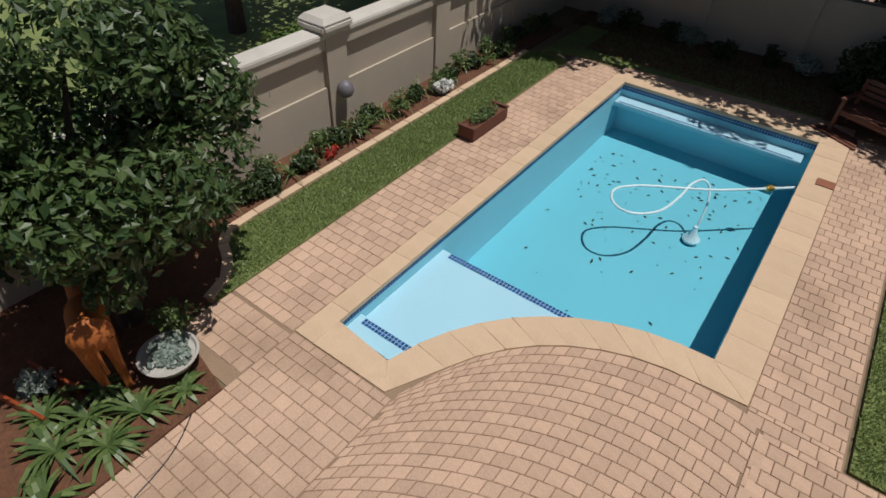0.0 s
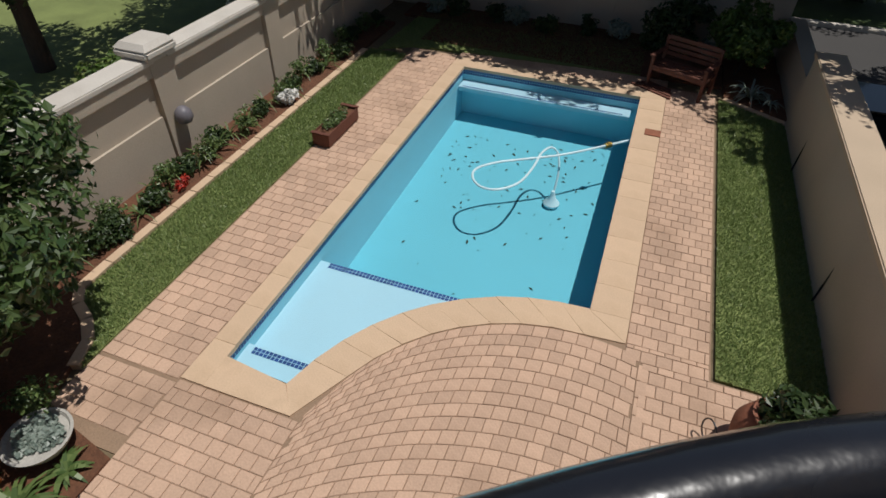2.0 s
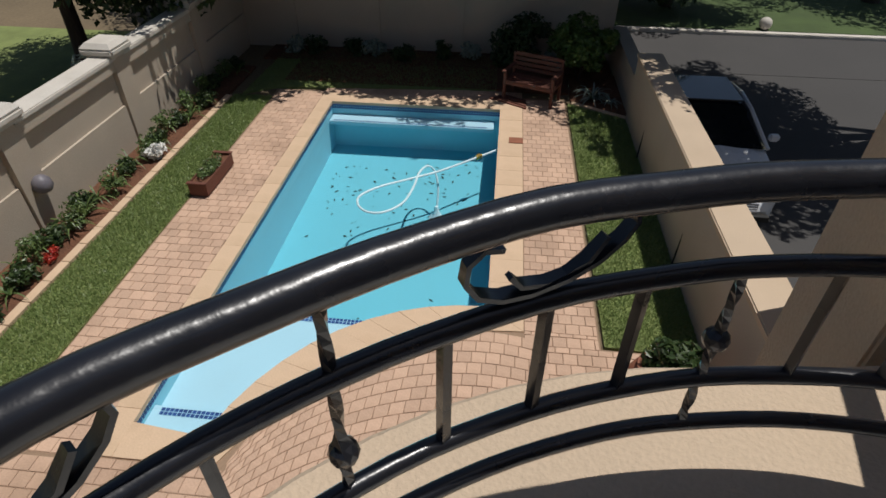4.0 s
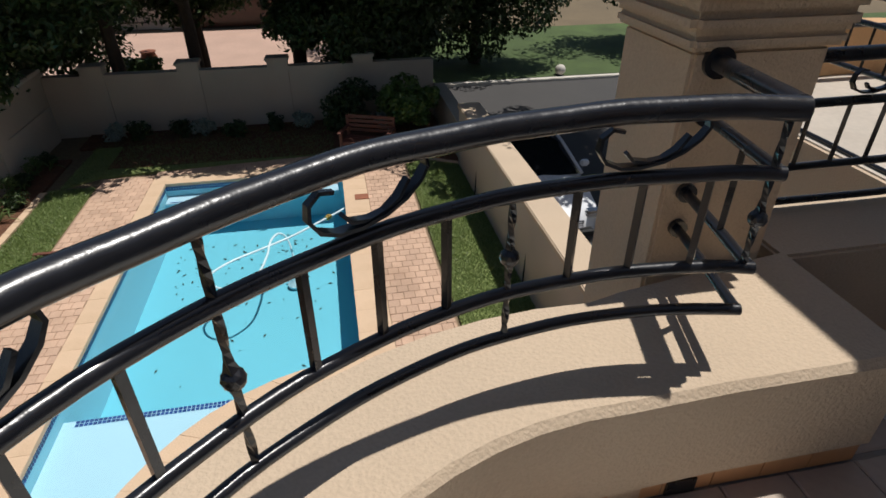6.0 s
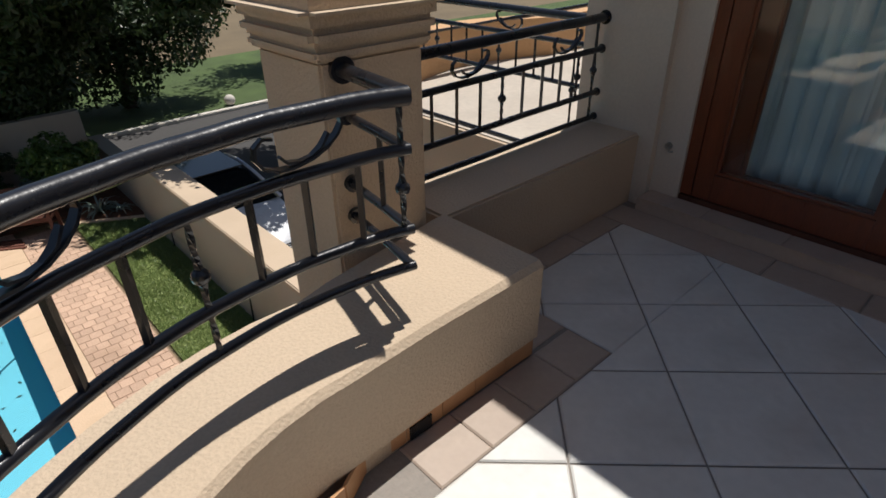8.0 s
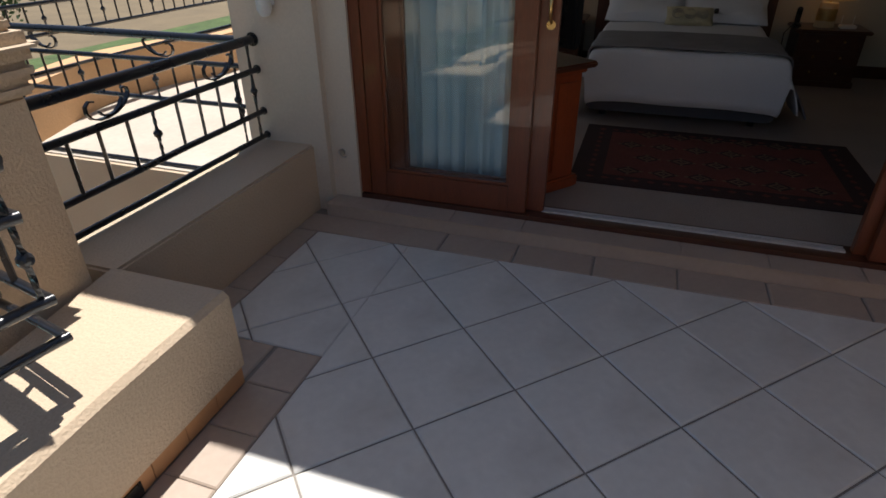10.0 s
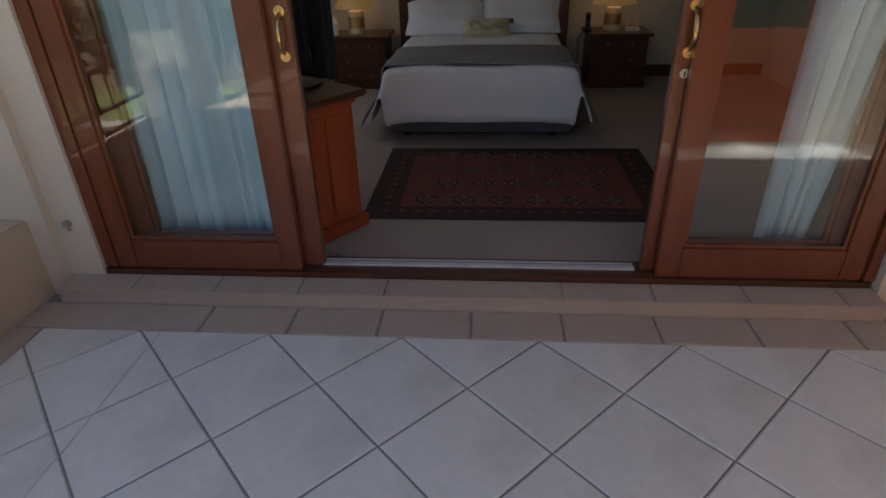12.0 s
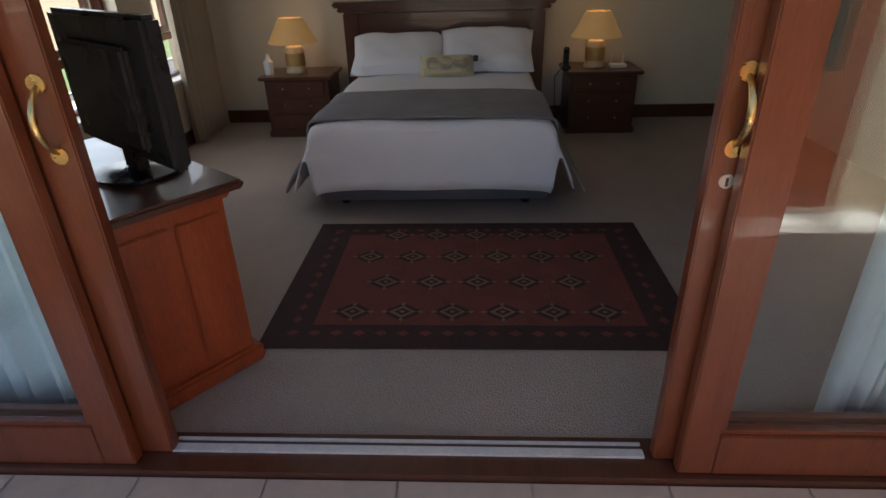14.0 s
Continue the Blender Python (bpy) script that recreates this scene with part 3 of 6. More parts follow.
# ---- garden walls ----
def west_wall():
    bm = bmesh.new()
    box(bm, -6.24, -6.0, -6, 13.8, G - 0.05, 1.36)
    wall = structure("wall_west", bm, PLASTER, "cream plastered garden wall with recessed panels", "wall")
    wall.scale.z = 1.06
    for y0, y1 in ((0.0, 2.6), (2.92, 5.28), (5.72, 8.0), (8.42, 10.8), (11.2, 13.4)):
        b = bmesh.new()
        box(b, -5.998, -5.955, y0 + 0.01, y1 - 0.01, G - 0.03, 0.70)
        part("lower_panel", b, PLASTER, wall)
        b = bmesh.new()
        box(b, -5.998, -5.925, y0 - 0.02, y1 + 0.02, 1.26, 1.42)
        part("upper_band", b, PLASTER, wall)
        b = bmesh.new()
        box(b, -6.28, -5.90, y0 - 0.1, y1 + 0.1, 1.421, 1.50, bevel=0.015)
        part("wall_cap", b, COPING_CONCRETE, wall, "weathered pale concrete cap")
    for y in (2.76, 5.50, 8.21, 11.0):
        b = bmesh.new()
        box(b, -6.30, -5.915, y - 0.21, y + 0.21, G - 0.04, 1.46)
        p = part("pilaster", b, PLASTER, wall)
        b = bmesh.new()
        box(b, -6.34, -5.875, y - 0.25, y + 0.25, 1.461, 1.51, bevel=0.008)
        box(b, -6.40, -5.82, y - 0.31, y + 0.31, 1.511, 1.63, bevel=0.035)
        vs = box(b, -6.38, -5.84, y - 0.29, y + 0.29, 1.631, 1.70)
        for v in vs:
            if v.co.z > 1.69:
                v.co.x = -6.11 + (v.co.x + 6.11) * 0.75
                v.co.y = y + (v.co.y - y) * 0.75
        part("pilaster_cap", b, COPING_CONCRETE, p, "pale moulded concrete pilaster cap")


west_wall()
bm = bx(-6.2, 3.06, 13.55, 13.8, G - 0.05, 1.36)
far_wall = structure("wall_north", bm, PLASTER, "shaded plastered boundary wall", "wall")
for x in (-4.9, -2.8, -0.75, 1.3):
    b = bmesh.new()
    box(b, x - 0.24, x + 0.24, 13.5, 13.85, G - 0.03, 1.5)
    box(b, x - 0.28, x + 0.28, 13.46, 13.89, 1.5, 1.58, bevel=0.02)
    part("pilaster", b, PLASTER, far_wall)
bm = bx(3.0, 3.39, -4, 10.18, G - 0.85, 1.20)
ew = structure("wall_east", bm, PLASTER, "plastered boundary wall beside the lawn", "wall")
part("wall_cap", bx(2.97, 3.43, -4, 10.2, 1.201, 1.29, bevel=0.015), HOUSE_PLASTER, ew, "flat sandy wall cap")
bm = bx(3.06, 3.36, 10.22, 13.55, G - 0.85, 0.75)
structure("wall_east_end", bm, PLASTER, "low end of the boundary wall", "wall")
for y in (5.6, 8.6):
    th = thing("wall_spike", (2.98, y, G), "thin dark metal rod standing by the boundary wall", "rod", "rods by the wall")
    b = bmesh.new()
    tube(b, [(0, 0, 0), (0.01, 0, 0.3), (0.03, 0.02, 0.55)], 0.012, 6)
    part("rod", b, IRON, th)

# ---- street side ----
bm = bx(3.46, 40, -4, 15.0, G - 0.029 - STREET, G - 0.01 - STREET)
structure("driveway", bm, ASPHALT, "dark asphalt drive in tree shade", "road")
bm = bx(3.25, 60, 15.02, 18.3, G - 0.029 - STREET, G - 0.008 - STREET)
structure("road", bm, ASPHALT, "grey asphalt street", "road")
bm = bx(4.0, 60, 18.31, 18.55, G - 0.029 - STREET, G + 0.09 - STREET, bevel=0.02)
structure("kerb", bm, COPING_CONCRETE, "pale concrete kerb", "kerb")
bm = bx(3.3, 60, 18.56, 27, G - 0.02 - STREET, G + 0.10 - STREET)
structure("verge", bm, VERGE_SHADE_GRASS, "grass verge across the street, tree shade in its dark colour", "lawn")
bm = bx(-9, 2.4, 17.2, 25.5, G - 0.02, G + 0.03)
structure("far_driveway", bm, PINK_PAVING, "pink brick paved driveway beyond the wall", "pavement")
bm = bx(-6.4, -16, -5, 14, G - 0.02, G + 0.02)
structure("neighbour_lawn", bm, LAWN_BASE, "neighbouring green lawn beyond the wall", "lawn")
bm = bx(-9.2, -6.5, 2.5, 12.5, G + 0.021, G + 0.05)
structure("neighbour_paving", bm, PINK_PAVING, "reddish paving beyond the garden wall", "pavement")
bm = bmesh.new()
for a in ((-8.2, -6.9, 5.3, 5.55), (-8.2, -6.9, 7.3, 7.55), (-8.2, -7.95, 5.55, 7.3), (-7.15, -6.9, 5.55, 7.3)):
    box(bm, *a, G + 0.05, G + 0.42)
structure("neighbour_planter", bm, PINK_PAVING, "low square brick border beyond the garden wall", "edging")


# ---- things in the garden ----
def ball_stone():
    th = thing("kerb_ball", (8.6, 18.7, G + 0.10 - STREET), "round white painted stone on the kerb", "stone")
    b = bmesh.new()
    bmesh.ops.create_icosphere(b, subdivisions=3, radius=0.19)
    bmesh.ops.translate(b, verts=b.verts, vec=(0, 0, 0.18))
    part("ball", b, COPING_CONCRETE, th, smooth=True)


ball_stone()


def wall_lamp():
    th = thing("wall_lamp", (-5.955, 5.52, 0.62), "grey domed lamp on the garden wall pilaster", "wall lamp")
    b = bmesh.new()
    lathe(b, [(0.012, 0), (0.10, 0.01), (0.135, 0.08), (0.12, 0.17), (0.07, 0.23), (0.01, 0.25)], 20, (0.14, 0, -0.05))
    part("shade", b, mat("grey_lamp_shade", (0.16, 0.15, 0.17), 0.5, 0.15, 6, 40, 0.05), th, smooth=True)
    b = bmesh.new()
    tube(b, [(0.0, 0, 0.05), (0.06, 0, 0.05), (0.1, 0, 0.06)], 0.03, 8)
    part("bracket", b, IRON, th)


wall_lamp()


def planter_box():
    th = thing("planter_box", (-4.15, 7.02, G + 0.006), "weathered timber planter box with small herbs on the paving", "planter", turn=0)
    for x in (-0.15, 0.13):
        part("side_board", bx(x, x + 0.02, -0.52, 0.52, 0.02, 0.23, bevel=0.004), BENCH_WOOD, th)
    for y in (-0.52, 0.50):
        part("end_board", bx(-0.13, 0.13, y, y + 0.02, 0.02, 0.22, bevel=0.004), BENCH_WOOD, th)
    part("rim", bx(-0.165, 0.165, -0.54, -0.47, 0.23, 0.25, bevel=0.003), BENCH_WOOD, th)
    part("rim", bx(-0.165, 0.165, 0.47, 0.54, 0.23, 0.25, bevel=0.003), BENCH_WOOD, th)
    part("soil", bx(-0.13, 0.13, -0.5, 0.5, 0.0, 0.2), SOIL, th)
    q = crown_quads(21, scatter_blobs(22, (0, -0.05, 0.26), (0.09, 0.4, 0.05), 26, 0.075), 1500, 0.022)
    soup("herbs", q, LEAF_AGAVE, th)["label"] = "low green and grey herbs"


planter_box()


def garden_bench():
    th = thing("garden_bench", (1.15, 10.95, G), "dark red slatted timber garden bench in the shade", "bench", turn=-22)
    for x in (-0.52, 0.52):
        part("front_leg", bx(x - 0.03, x + 0.03, -0.30, -0.24, 0, 0.60, bevel=0.005), BENCH_WOOD, th)
        part("back_leg", bx(x - 0.03, x + 0.03, 0.20, 0.26, 0, 0.86, bevel=0.005), BENCH_WOOD, th)
        part("armrest", bx(x - 0.045, x + 0.045, -0.36, 0.24, 0.60, 0.635, bevel=0.008), BENCH_WOOD, th)
        part("side_rail", bx(x - 0.02, x + 0.02, -0.24, 0.20, 0.34, 0.40), BENCH_WOOD, th)
    for i in range(5):
        y = -0.29 + 0.105 * i
        part("seat_slat", bx(-0.50, 0.50, y, y + 0.085, 0.40, 0.425, bevel=0.004), BENCH_WOOD, th)
    part("front_rail", bx(-0.49, 0.49, -0.285, -0.255, 0.33, 0.395), BENCH_WOOD, th)
    for z in (0.50, 0.60, 0.70, 0.80):
        part("back_slat", bx(-0.49, 0.49, 0.205, 0.235, z, z + 0.075, bevel=0.004), BENCH_WOOD, th)
    th2 = thing("loose_timber", (0.72, 10.72, G + 0.006), "loose dark timber slats lying under the bench", "timber")
    for i in range(4):
        part("slat", bx(-0.45 + 0.05 * i, 0.42 - 0.06 * i, -0.12 + 0.09 * i, -0.06 + 0.09 * i, 0.0, 0.025 + 0.004 * i), BENCH_WOOD, th2)
    th2.rotation_euler.z = radians(-30)


garden_bench()


def skimmer_lid():
    th = thing("skimmer_lid", (0.84, 9.0, G + 0.008), "square terracotta skimmer lid set in the coping", "lid")
    part("lid", bx(-0.13, 0.13, -0.11, 0.11, 0, 0.014, bevel=0.004), TERRACOTTA, th)


skimmer_lid()


def pool_cleaner():
    th = thing("pool_cleaner_hose", (0, 0, G - 0.14), "pale blue floating pool cleaner hose looped in the water", "hose")
    way = [(0.52, 8.86), (0.2, 8.56), (-0.3, 8.1), (-0.6, 7.86), (-1.0, 7.6), (-1.42, 7.32), (-1.68, 7.02), (-1.66, 6.76), (-1.47, 6.57), (-1.2, 6.6), (-0.95, 6.9), (-0.85, 7.4), (-0.82, 7.85), (-0.72, 8.1), (-0.58, 8.12), (-0.50, 7.95), (-0.50, 7.75)]
    pts = []
    for i in range(len(way) - 1):
        p0, p1, p2, p3 = (Vector((*way[max(0, min(len(way) - 1, i + k))], 0)) for k in (-1, 0, 1, 2))
        for s in range(6):
            u = s / 6
            pts.append(0.5 * (2 * p1 + (p2 - p0) * u + (2 * p0 - 5 * p1 + 4 * p2 - p3) * u * u + (3 * p1 - p0 - 3 * p2 + p3) * u ** 3))
    b = bmesh.new()
    n = len(pts)
    pts = [Vector((p.x, p.y, 0.02 if i < n * 0.8 else 0.02 - 0.75 * ((i - n * 0.8) / (n * 0.2)) ** 2)) for i, p in enumerate(pts)]
    tube(b, pts, [0.0185 + 0.002 * (i % 2) for i in range(n)], 8)
    part("hose", b, HOSE, th, smooth=True)
    b = bmesh.new()
    tube(b, [(0.22, 8.58, 0.02), (0.14, 8.5, 0.02)], 0.045, 8)
    bmesh.ops.create_icosphere(b, subdivisions=2, radius=0.055, matrix=Matrix.Translation((0.18, 8.54, 0.03)))
    part("coupling", b, BRASS, th, "yellow brass coupling")
    b = bmesh.new()
    lathe(b, [(0.02, 0), (0.13, 0.02), (0.14, 0.06), (0.06, 0.16), (0.03, 0.3)], 16, (-0.50, 7.7, -0.86))
    part("cleaner_head", b, HOSE, th, "blue round cleaner head", smooth=True)


pool_cleaner()


def pool_leaves():
    rng = np.random.default_rng(12)
    q = []
    for _ in range(120):
        x, y = rng.uniform(PX0 + 0.3, PX1 - 0.35), 9.75 - abs(rng.normal(0, 2.2))
        if y < 4.6:
            continue
        a, s = rng.uniform(0, 6.28), rng.uniform(0.02, 0.055)
        c, t = math.cos(a) * s, math.sin(a) * s
        z = -1.052
        q.append([(x - c, y - t, z), (x + t * 0.35, y - c * 0.35, z + 0.006), (x + c, y + t, z), (x - t * 0.35, y + c * 0.35, z + 0.006)])
    ob = soup("fallen_leaves", q, LEAF_LITTER)
    tagged(ob, "dark fallen leaves scattered on the pool floor", "leaves", "", "stuff")


pool_leaves()


def strap_plant(at, seed, count, length, material, label, category="plant", group="", upright=0.5, width=0.03):
    """A rosette of bent strap leaves."""
    th = thing("strap_leaf_plant", at, label, category, group)
    rng = np.random.default_rng(seed)
    q = []
    for _ in range(count):
        a = rng.uniform(0, 6.28)
        l = length * rng.uniform(0.6, 1.1)
        up = rng.uniform(upright * 0.5, upright * 1.3)
        w = width * rng.uniform(0.7, 1.2)
        d = np.array([math.cos(a), math.sin(a), 0])
        s = np.array([-math.sin(a), math.cos(a), 0])
        pts = []
        for k in range(5):
            u = k / 4
            pts.append((d * l * u * (1 - 0.25 * up) + np.array([0, 0, l * (up * 1.5 * u - (0.55 + 0.6 * up) * u * u) + 0.03]), w * (1 - u) ** 0.6 * (0.6 + 0.8 * min(u * 3, 1)) * 0.7))
        for (p, wa), (r, wb) in zip(pts, pts[1:]):
            q.append([p - s * wa, r - s * wb, r + s * wb, p + s * wa])
    soup("leaves", q, material, th)
    return th


def shrub(at, seed, radii, count, size, material, label, name="shrub", small=0.12, group="", category="shrub"):
    th = thing(name, at, label, category, group)
    blobs = scatter_blobs(seed, (0, 0, radii[2]), (radii[0] * 0.75, radii[1] * 0.75, radii[2] * 0.8), 16, small)
    soup("foliage", crown_quads(seed, blobs, count, size), material, th)
    b = bmesh.new()
    for k in range(3):
        a = 2.1 * k + seed
        tube(b, [(0, 0, -0.02), (math.cos(a) * radii[0] * 0.3, math.sin(a) * radii[1] * 0.3, radii[2] * 1.1)], [0.012, 0.005], 5)
    part("stem", b, BARK, th)
    return th


rnd = random.Random(5)
# border along the garden wall
y = 2.9
k = 0
while y < 11.8:
    kind = k % 4
    x = -5.6 + rnd.uniform(-0.12, 0.14)
    if kind in (0, 2):
        strap_plant((x, y, G + 0.03), 100 + k, 16, 0.42, LEAF_AGAVE, "clump of green strap leaves in the border", group="border plants", upright=0.9, width=0.02)
    elif kind == 1:
        shrub((x, y, G + 0.03), 100 + k, (0.18, 0.24, 0.15), 700, 0.035, LEAF_DARK, "small dark green bush in the border", group="border plants", small=0.09)
    else:
        shrub((x, y, G + 0.03), 100 + k, (0.14, 0.30, 0.26), 420, 0.030, LEAF_AGAVE, "tall wispy flowering stems in the border", group="border plants", small=0.08)
    y += rnd.uniform(0.17, 0.30)
    k += 1
shrub((-5.5, 3.5, G + 0.03), 301, (0.25, 0.28, 0.17), 1500, 0.035, LEAF_DARK, "rounded dark green bush at the wall foot", small=0.11)
shrub((-5.42, 7.55, G + 0.03), 302, (0.16, 0.26, 0.13), 600, 0.040, PETAL_WHITE, "clump of white flowers in the border", "white_flowers", 0.07, category="flowers")
shrub((-5.42, 4.75, G + 0.03), 303, (0.1, 0.2, 0.07), 240, 0.03, PETAL_RED, "low red flowers in the border", "red_flowers", 0.05, category="flowers")
# shaded bed along the far wall
for i in range(10):
    x = -4.6 + 0.72 * i + rnd.uniform(-0.2, 0.2)
    shrub((x, 12.75 + rnd.uniform(-0.25, 0.3), G + 0.02), 400 + i, (0.3, 0.26, 0.22), 500, 0.05, (LEAF_DARK, LEAF_GREY)[i % 3 == 0], "shaded shrub below the boundary wall", group="shrubs under the far wall", small=0.13)
strap_plant((2.42, 10.95, G + 0.03), 420, 46, 0.55, LEAF_GREY, "pale grey green strap leaf plant beside the lawn", upright=0.8, width=0.028)
strap_plant((2.75, 10.75, G + 0.03), 421, 24, 0.4, LEAF_GREY, "pale grey green strap leaf plant beside the lawn", upright=0.7, width=0.024)
shrub((2.2, 12.0, G), 430, (0.95, 0.8, 0.75), 6500, 0.055, LEAF_BRIGHT, "large green hedge shrub at the wall corner", "hedge", 0.3)
shrub((0.9, 12.9, G), 431, (0.8, 0.5, 0.6), 3500, 0.055, LEAF_DARK, "dark hedge shrub in front of the boundary wall", "hedge", 0.28)
# corner bed by the paving
for i, (x, y, s) in enumerate(((-3.62, 0.42, 0.50), (-3.55, 0.05, 0.45), (-3.85, -0.25, 0.55), (-3.5, 0.82, 0.30), (-3.95, 0.1, 0.45), (-3.45, -0.55, 0.5), (-4.25, -0.15, 0.45), (-4.15, 0.32, 0.4))):
    strap_plant((x, y, G + 0.03), 500 + i, 26, s, LEAF_AGAVE, "spiky green strap leaf plant in red soil", group="strap leaf plants", upright=0.55, width=0.032)


def succulent_bowl():
    th = thing("succulent_bowl", (-3.86, 0.93, G + 0.03), "wide grey stone bowl filled with pale succulents", "plant pot")
    b = bmesh.new()
    lathe(b, [(0.12, 0), (0.16, 0.02), (0.27, 0.17), (0.295, 0.22), (0.27, 0.225), (0.25, 0.19), (0.05, 0.18)], 28)
    part("bowl", b, STONE_POT, th, smooth=True)
    q = crown_quads(31, scatter_blobs(32, (0, 0, 0.21), (0.2, 0.2, 0.03), 34, 0.055), 1600, 0.026, aspect=0.8)
    soup("succulent", q, LEAF_GREY, th)


succulent_bowl()
shrub((-4.2, 1.2, G + 0.03), 520, (0.22, 0.22, 0.25), 700, 0.03, LEAF_AGAVE, "wispy green herb beside the stone bowl", small=0.1)
shrub((-4.6, -0.05, G + 0.03), 521, (0.2, 0.2, 0.14), 800, 0.03, LEAF_GREY, "grey green low shrub in a trough", small=0.09)


def metal_animal():
    """A rusted sheet-metal garden animal, kept a plain shape."""
    b = bmesh.new()
    lathe(b, [(0.02, -0.34), (0.13, -0.30), (0.175, -0.1), (0.165, 0.12), (0.19, 0.28), (0.12, 0.36), (0.02, 0.38)], 18)
    bmesh.ops.transform(b, verts=b.verts, matrix=Matrix.Translation((0, 0, 0.74)) @ Matrix.Rotation(radians(82), 4, "Y"))
    for x, y, dx in ((-0.26, -0.09, -0.03), (-0.26, 0.09, 0.03), (0.27, -0.09, 0.05), (0.27, 0.09, -0.02)):
        tube(b, [(x, y, 0.72), (x + dx, y, 0.4), (x - dx, y, 0.0)], [0.085, 0.05, 0.035], 8)
    tube(b, [(-0.3, 0, 0.78), (-0.48, 0, 0.98), (-0.55, 0, 1.08)], [0.1, 0.075, 0.06], 10)
    tube(b, [(-0.52, 0, 1.08), (-0.74, 0, 0.98)], [0.075, 0.04], 10)
    tube(b, [(0.36, 0, 0.8), (0.42, 0, 0.6), (0.42, 0, 0.4)], [0.02, 0.015, 0.02], 6)
    ob = part("garden_statue", b, RUST, None, smooth=True)
    ob.matrix_basis = pose(-4.30, 0.55, G + 0.03, 0, 0, -20)
    tagged(ob, "rust orange metal animal statue in the bed", "statue")


metal_animal()


def trough():
    th = thing("wooden_trough", (-4.55, -0.05, G + 0.03), "red brown wooden trough lying in the bed", "planter", turn=12)
    part("board", bx(-0.35, 0.35, -0.2, -0.17, 0, 0.12), RED_WOOD, th)
    part("board", bx(-0.35, 0.35, 0.17, 0.2, 0, 0.12), RED_WOOD, th)


trough()


def big_pot():
    th = thing("large_pot", (2.28, 3.2, G + 0.006), "large round dark terracotta pot with a leafy plant", "plant pot")
    b = bmesh.new()
    lathe(b, [(0.17, 0), (0.22, 0.03), (0.33, 0.22), (0.345, 0.36), (0.28, 0.52), (0.22, 0.56), (0.25, 0.60), (0.21, 0.60), (0.19, 0.54), (0.03, 0.53)], 30)
    part("pot", b, TERRACOTTA, th, smooth=True)
    q = crown_quads(41, scatter_blobs(42, (0.08, 0.02, 0.72), (0.26, 0.26, 0.14), 22, 0.12), 900, 0.05)
    soup("foliage", q, LEAF_DARK, th)
    b = bmesh.new()
    for k in range(5):
        a = 1.25 * k
        tube(b, [(0.05 * math.cos(a), 0.05 * math.sin(a), 0.5), (0.2 * math.cos(a), 0.2 * math.sin(a), 0.75)], [0.01, 0.004], 5)
    part("stem", b, BARK, th)
    th = thing("iron_pot_stand", (1.87, 3.08, G + 0.006), "curled black iron stand beside the pot", "plant stand")
    b = bmesh.new()
    for k in range(3):
        a = 2.1 * k
        pts = [(0.14 * math.cos(a) + 0.1 * math.cos(u) * math.cos(a), 0.14 * math.sin(a) + 0.1 * math.cos(u) * math.sin(a), 0.16 + 0.14 * math.sin(u)) for u in [0.4 * i - 1.6 for i in range(15)]]
        tube(b, pts, 0.009, 6)
    part("scroll_legs", b, IRON, th)


big_pot()


def garden_hose():
    th = thing("thin_cable", (0, 0, G + 0.012), "thin dark cable trailing over the paving", "cable")
    b = bmesh.new()
    pts = [(-3.3 + 0.05 * i + 0.06 * math.sin(i * 0.5), 0.75 - 0.11 * i, 0) for i in range(14)]
    tube(b, pts, 0.006, 5)
    part("cable", b, IRON, th)


garden_hose()


def tree(name, at, height, blobs, count, size, material, label, trunk=0.12, limbs=6, seed=0, category="tree"):
    th = thing(name, at, label, category)
    rng = random.Random(seed)
    b = bmesh.new()
    fork = height * 0.35
    tube(b, [(0, 0, -0.05), (0.03, 0.02, fork * 0.5), (0.0, 0.05, fork)], [trunk * 1.25, trunk, trunk * 0.85], 9)
    for i in range(limbs):
        t = blobs[i * max(1, len(blobs) // limbs) % len(blobs)]
        mid = (t[0] * 0.45 + rng.uniform(-0.1, 0.1), t[1] * 0.45, fork + (t[2] - fork) * 0.55)
        tube(b, [(0, 0.04, fork * 0.95), mid, (t[0], t[1], t[2])], [trunk * 0.6, trunk * 0.35, trunk * 0.1], 7)
    part("trunk", b, BARK, th, smooth=True)
    soup("crown", crown_quads(seed, blobs, count, size), material, th)
    return th


tree("magnolia_tree", (-4.75, 1.0, G + 0.02), 3.2, scatter_blobs(61, (-0.15, 0.25, 1.95), (1.25, 1.25, 1.25), 46, 0.42), 17000, 0.060, LEAF_GLOSSY, "dense glossy dark green tree beside the paving", 0.10, 8, 61)
shrub((-7.3, 6.0, G), 610, (0.7, 0.9, 0.7), 3500, 0.06, LEAF_BRIGHT, "bright green hedge beyond the garden wall", "hedge", 0.3)
shrub((-7.0, 9.2, G), 611, (0.5, 0.7, 0.8), 2500, 0.05, LEAF_GREY, "grey leaved shrub beyond the garden wall", "shrub", 0.25)
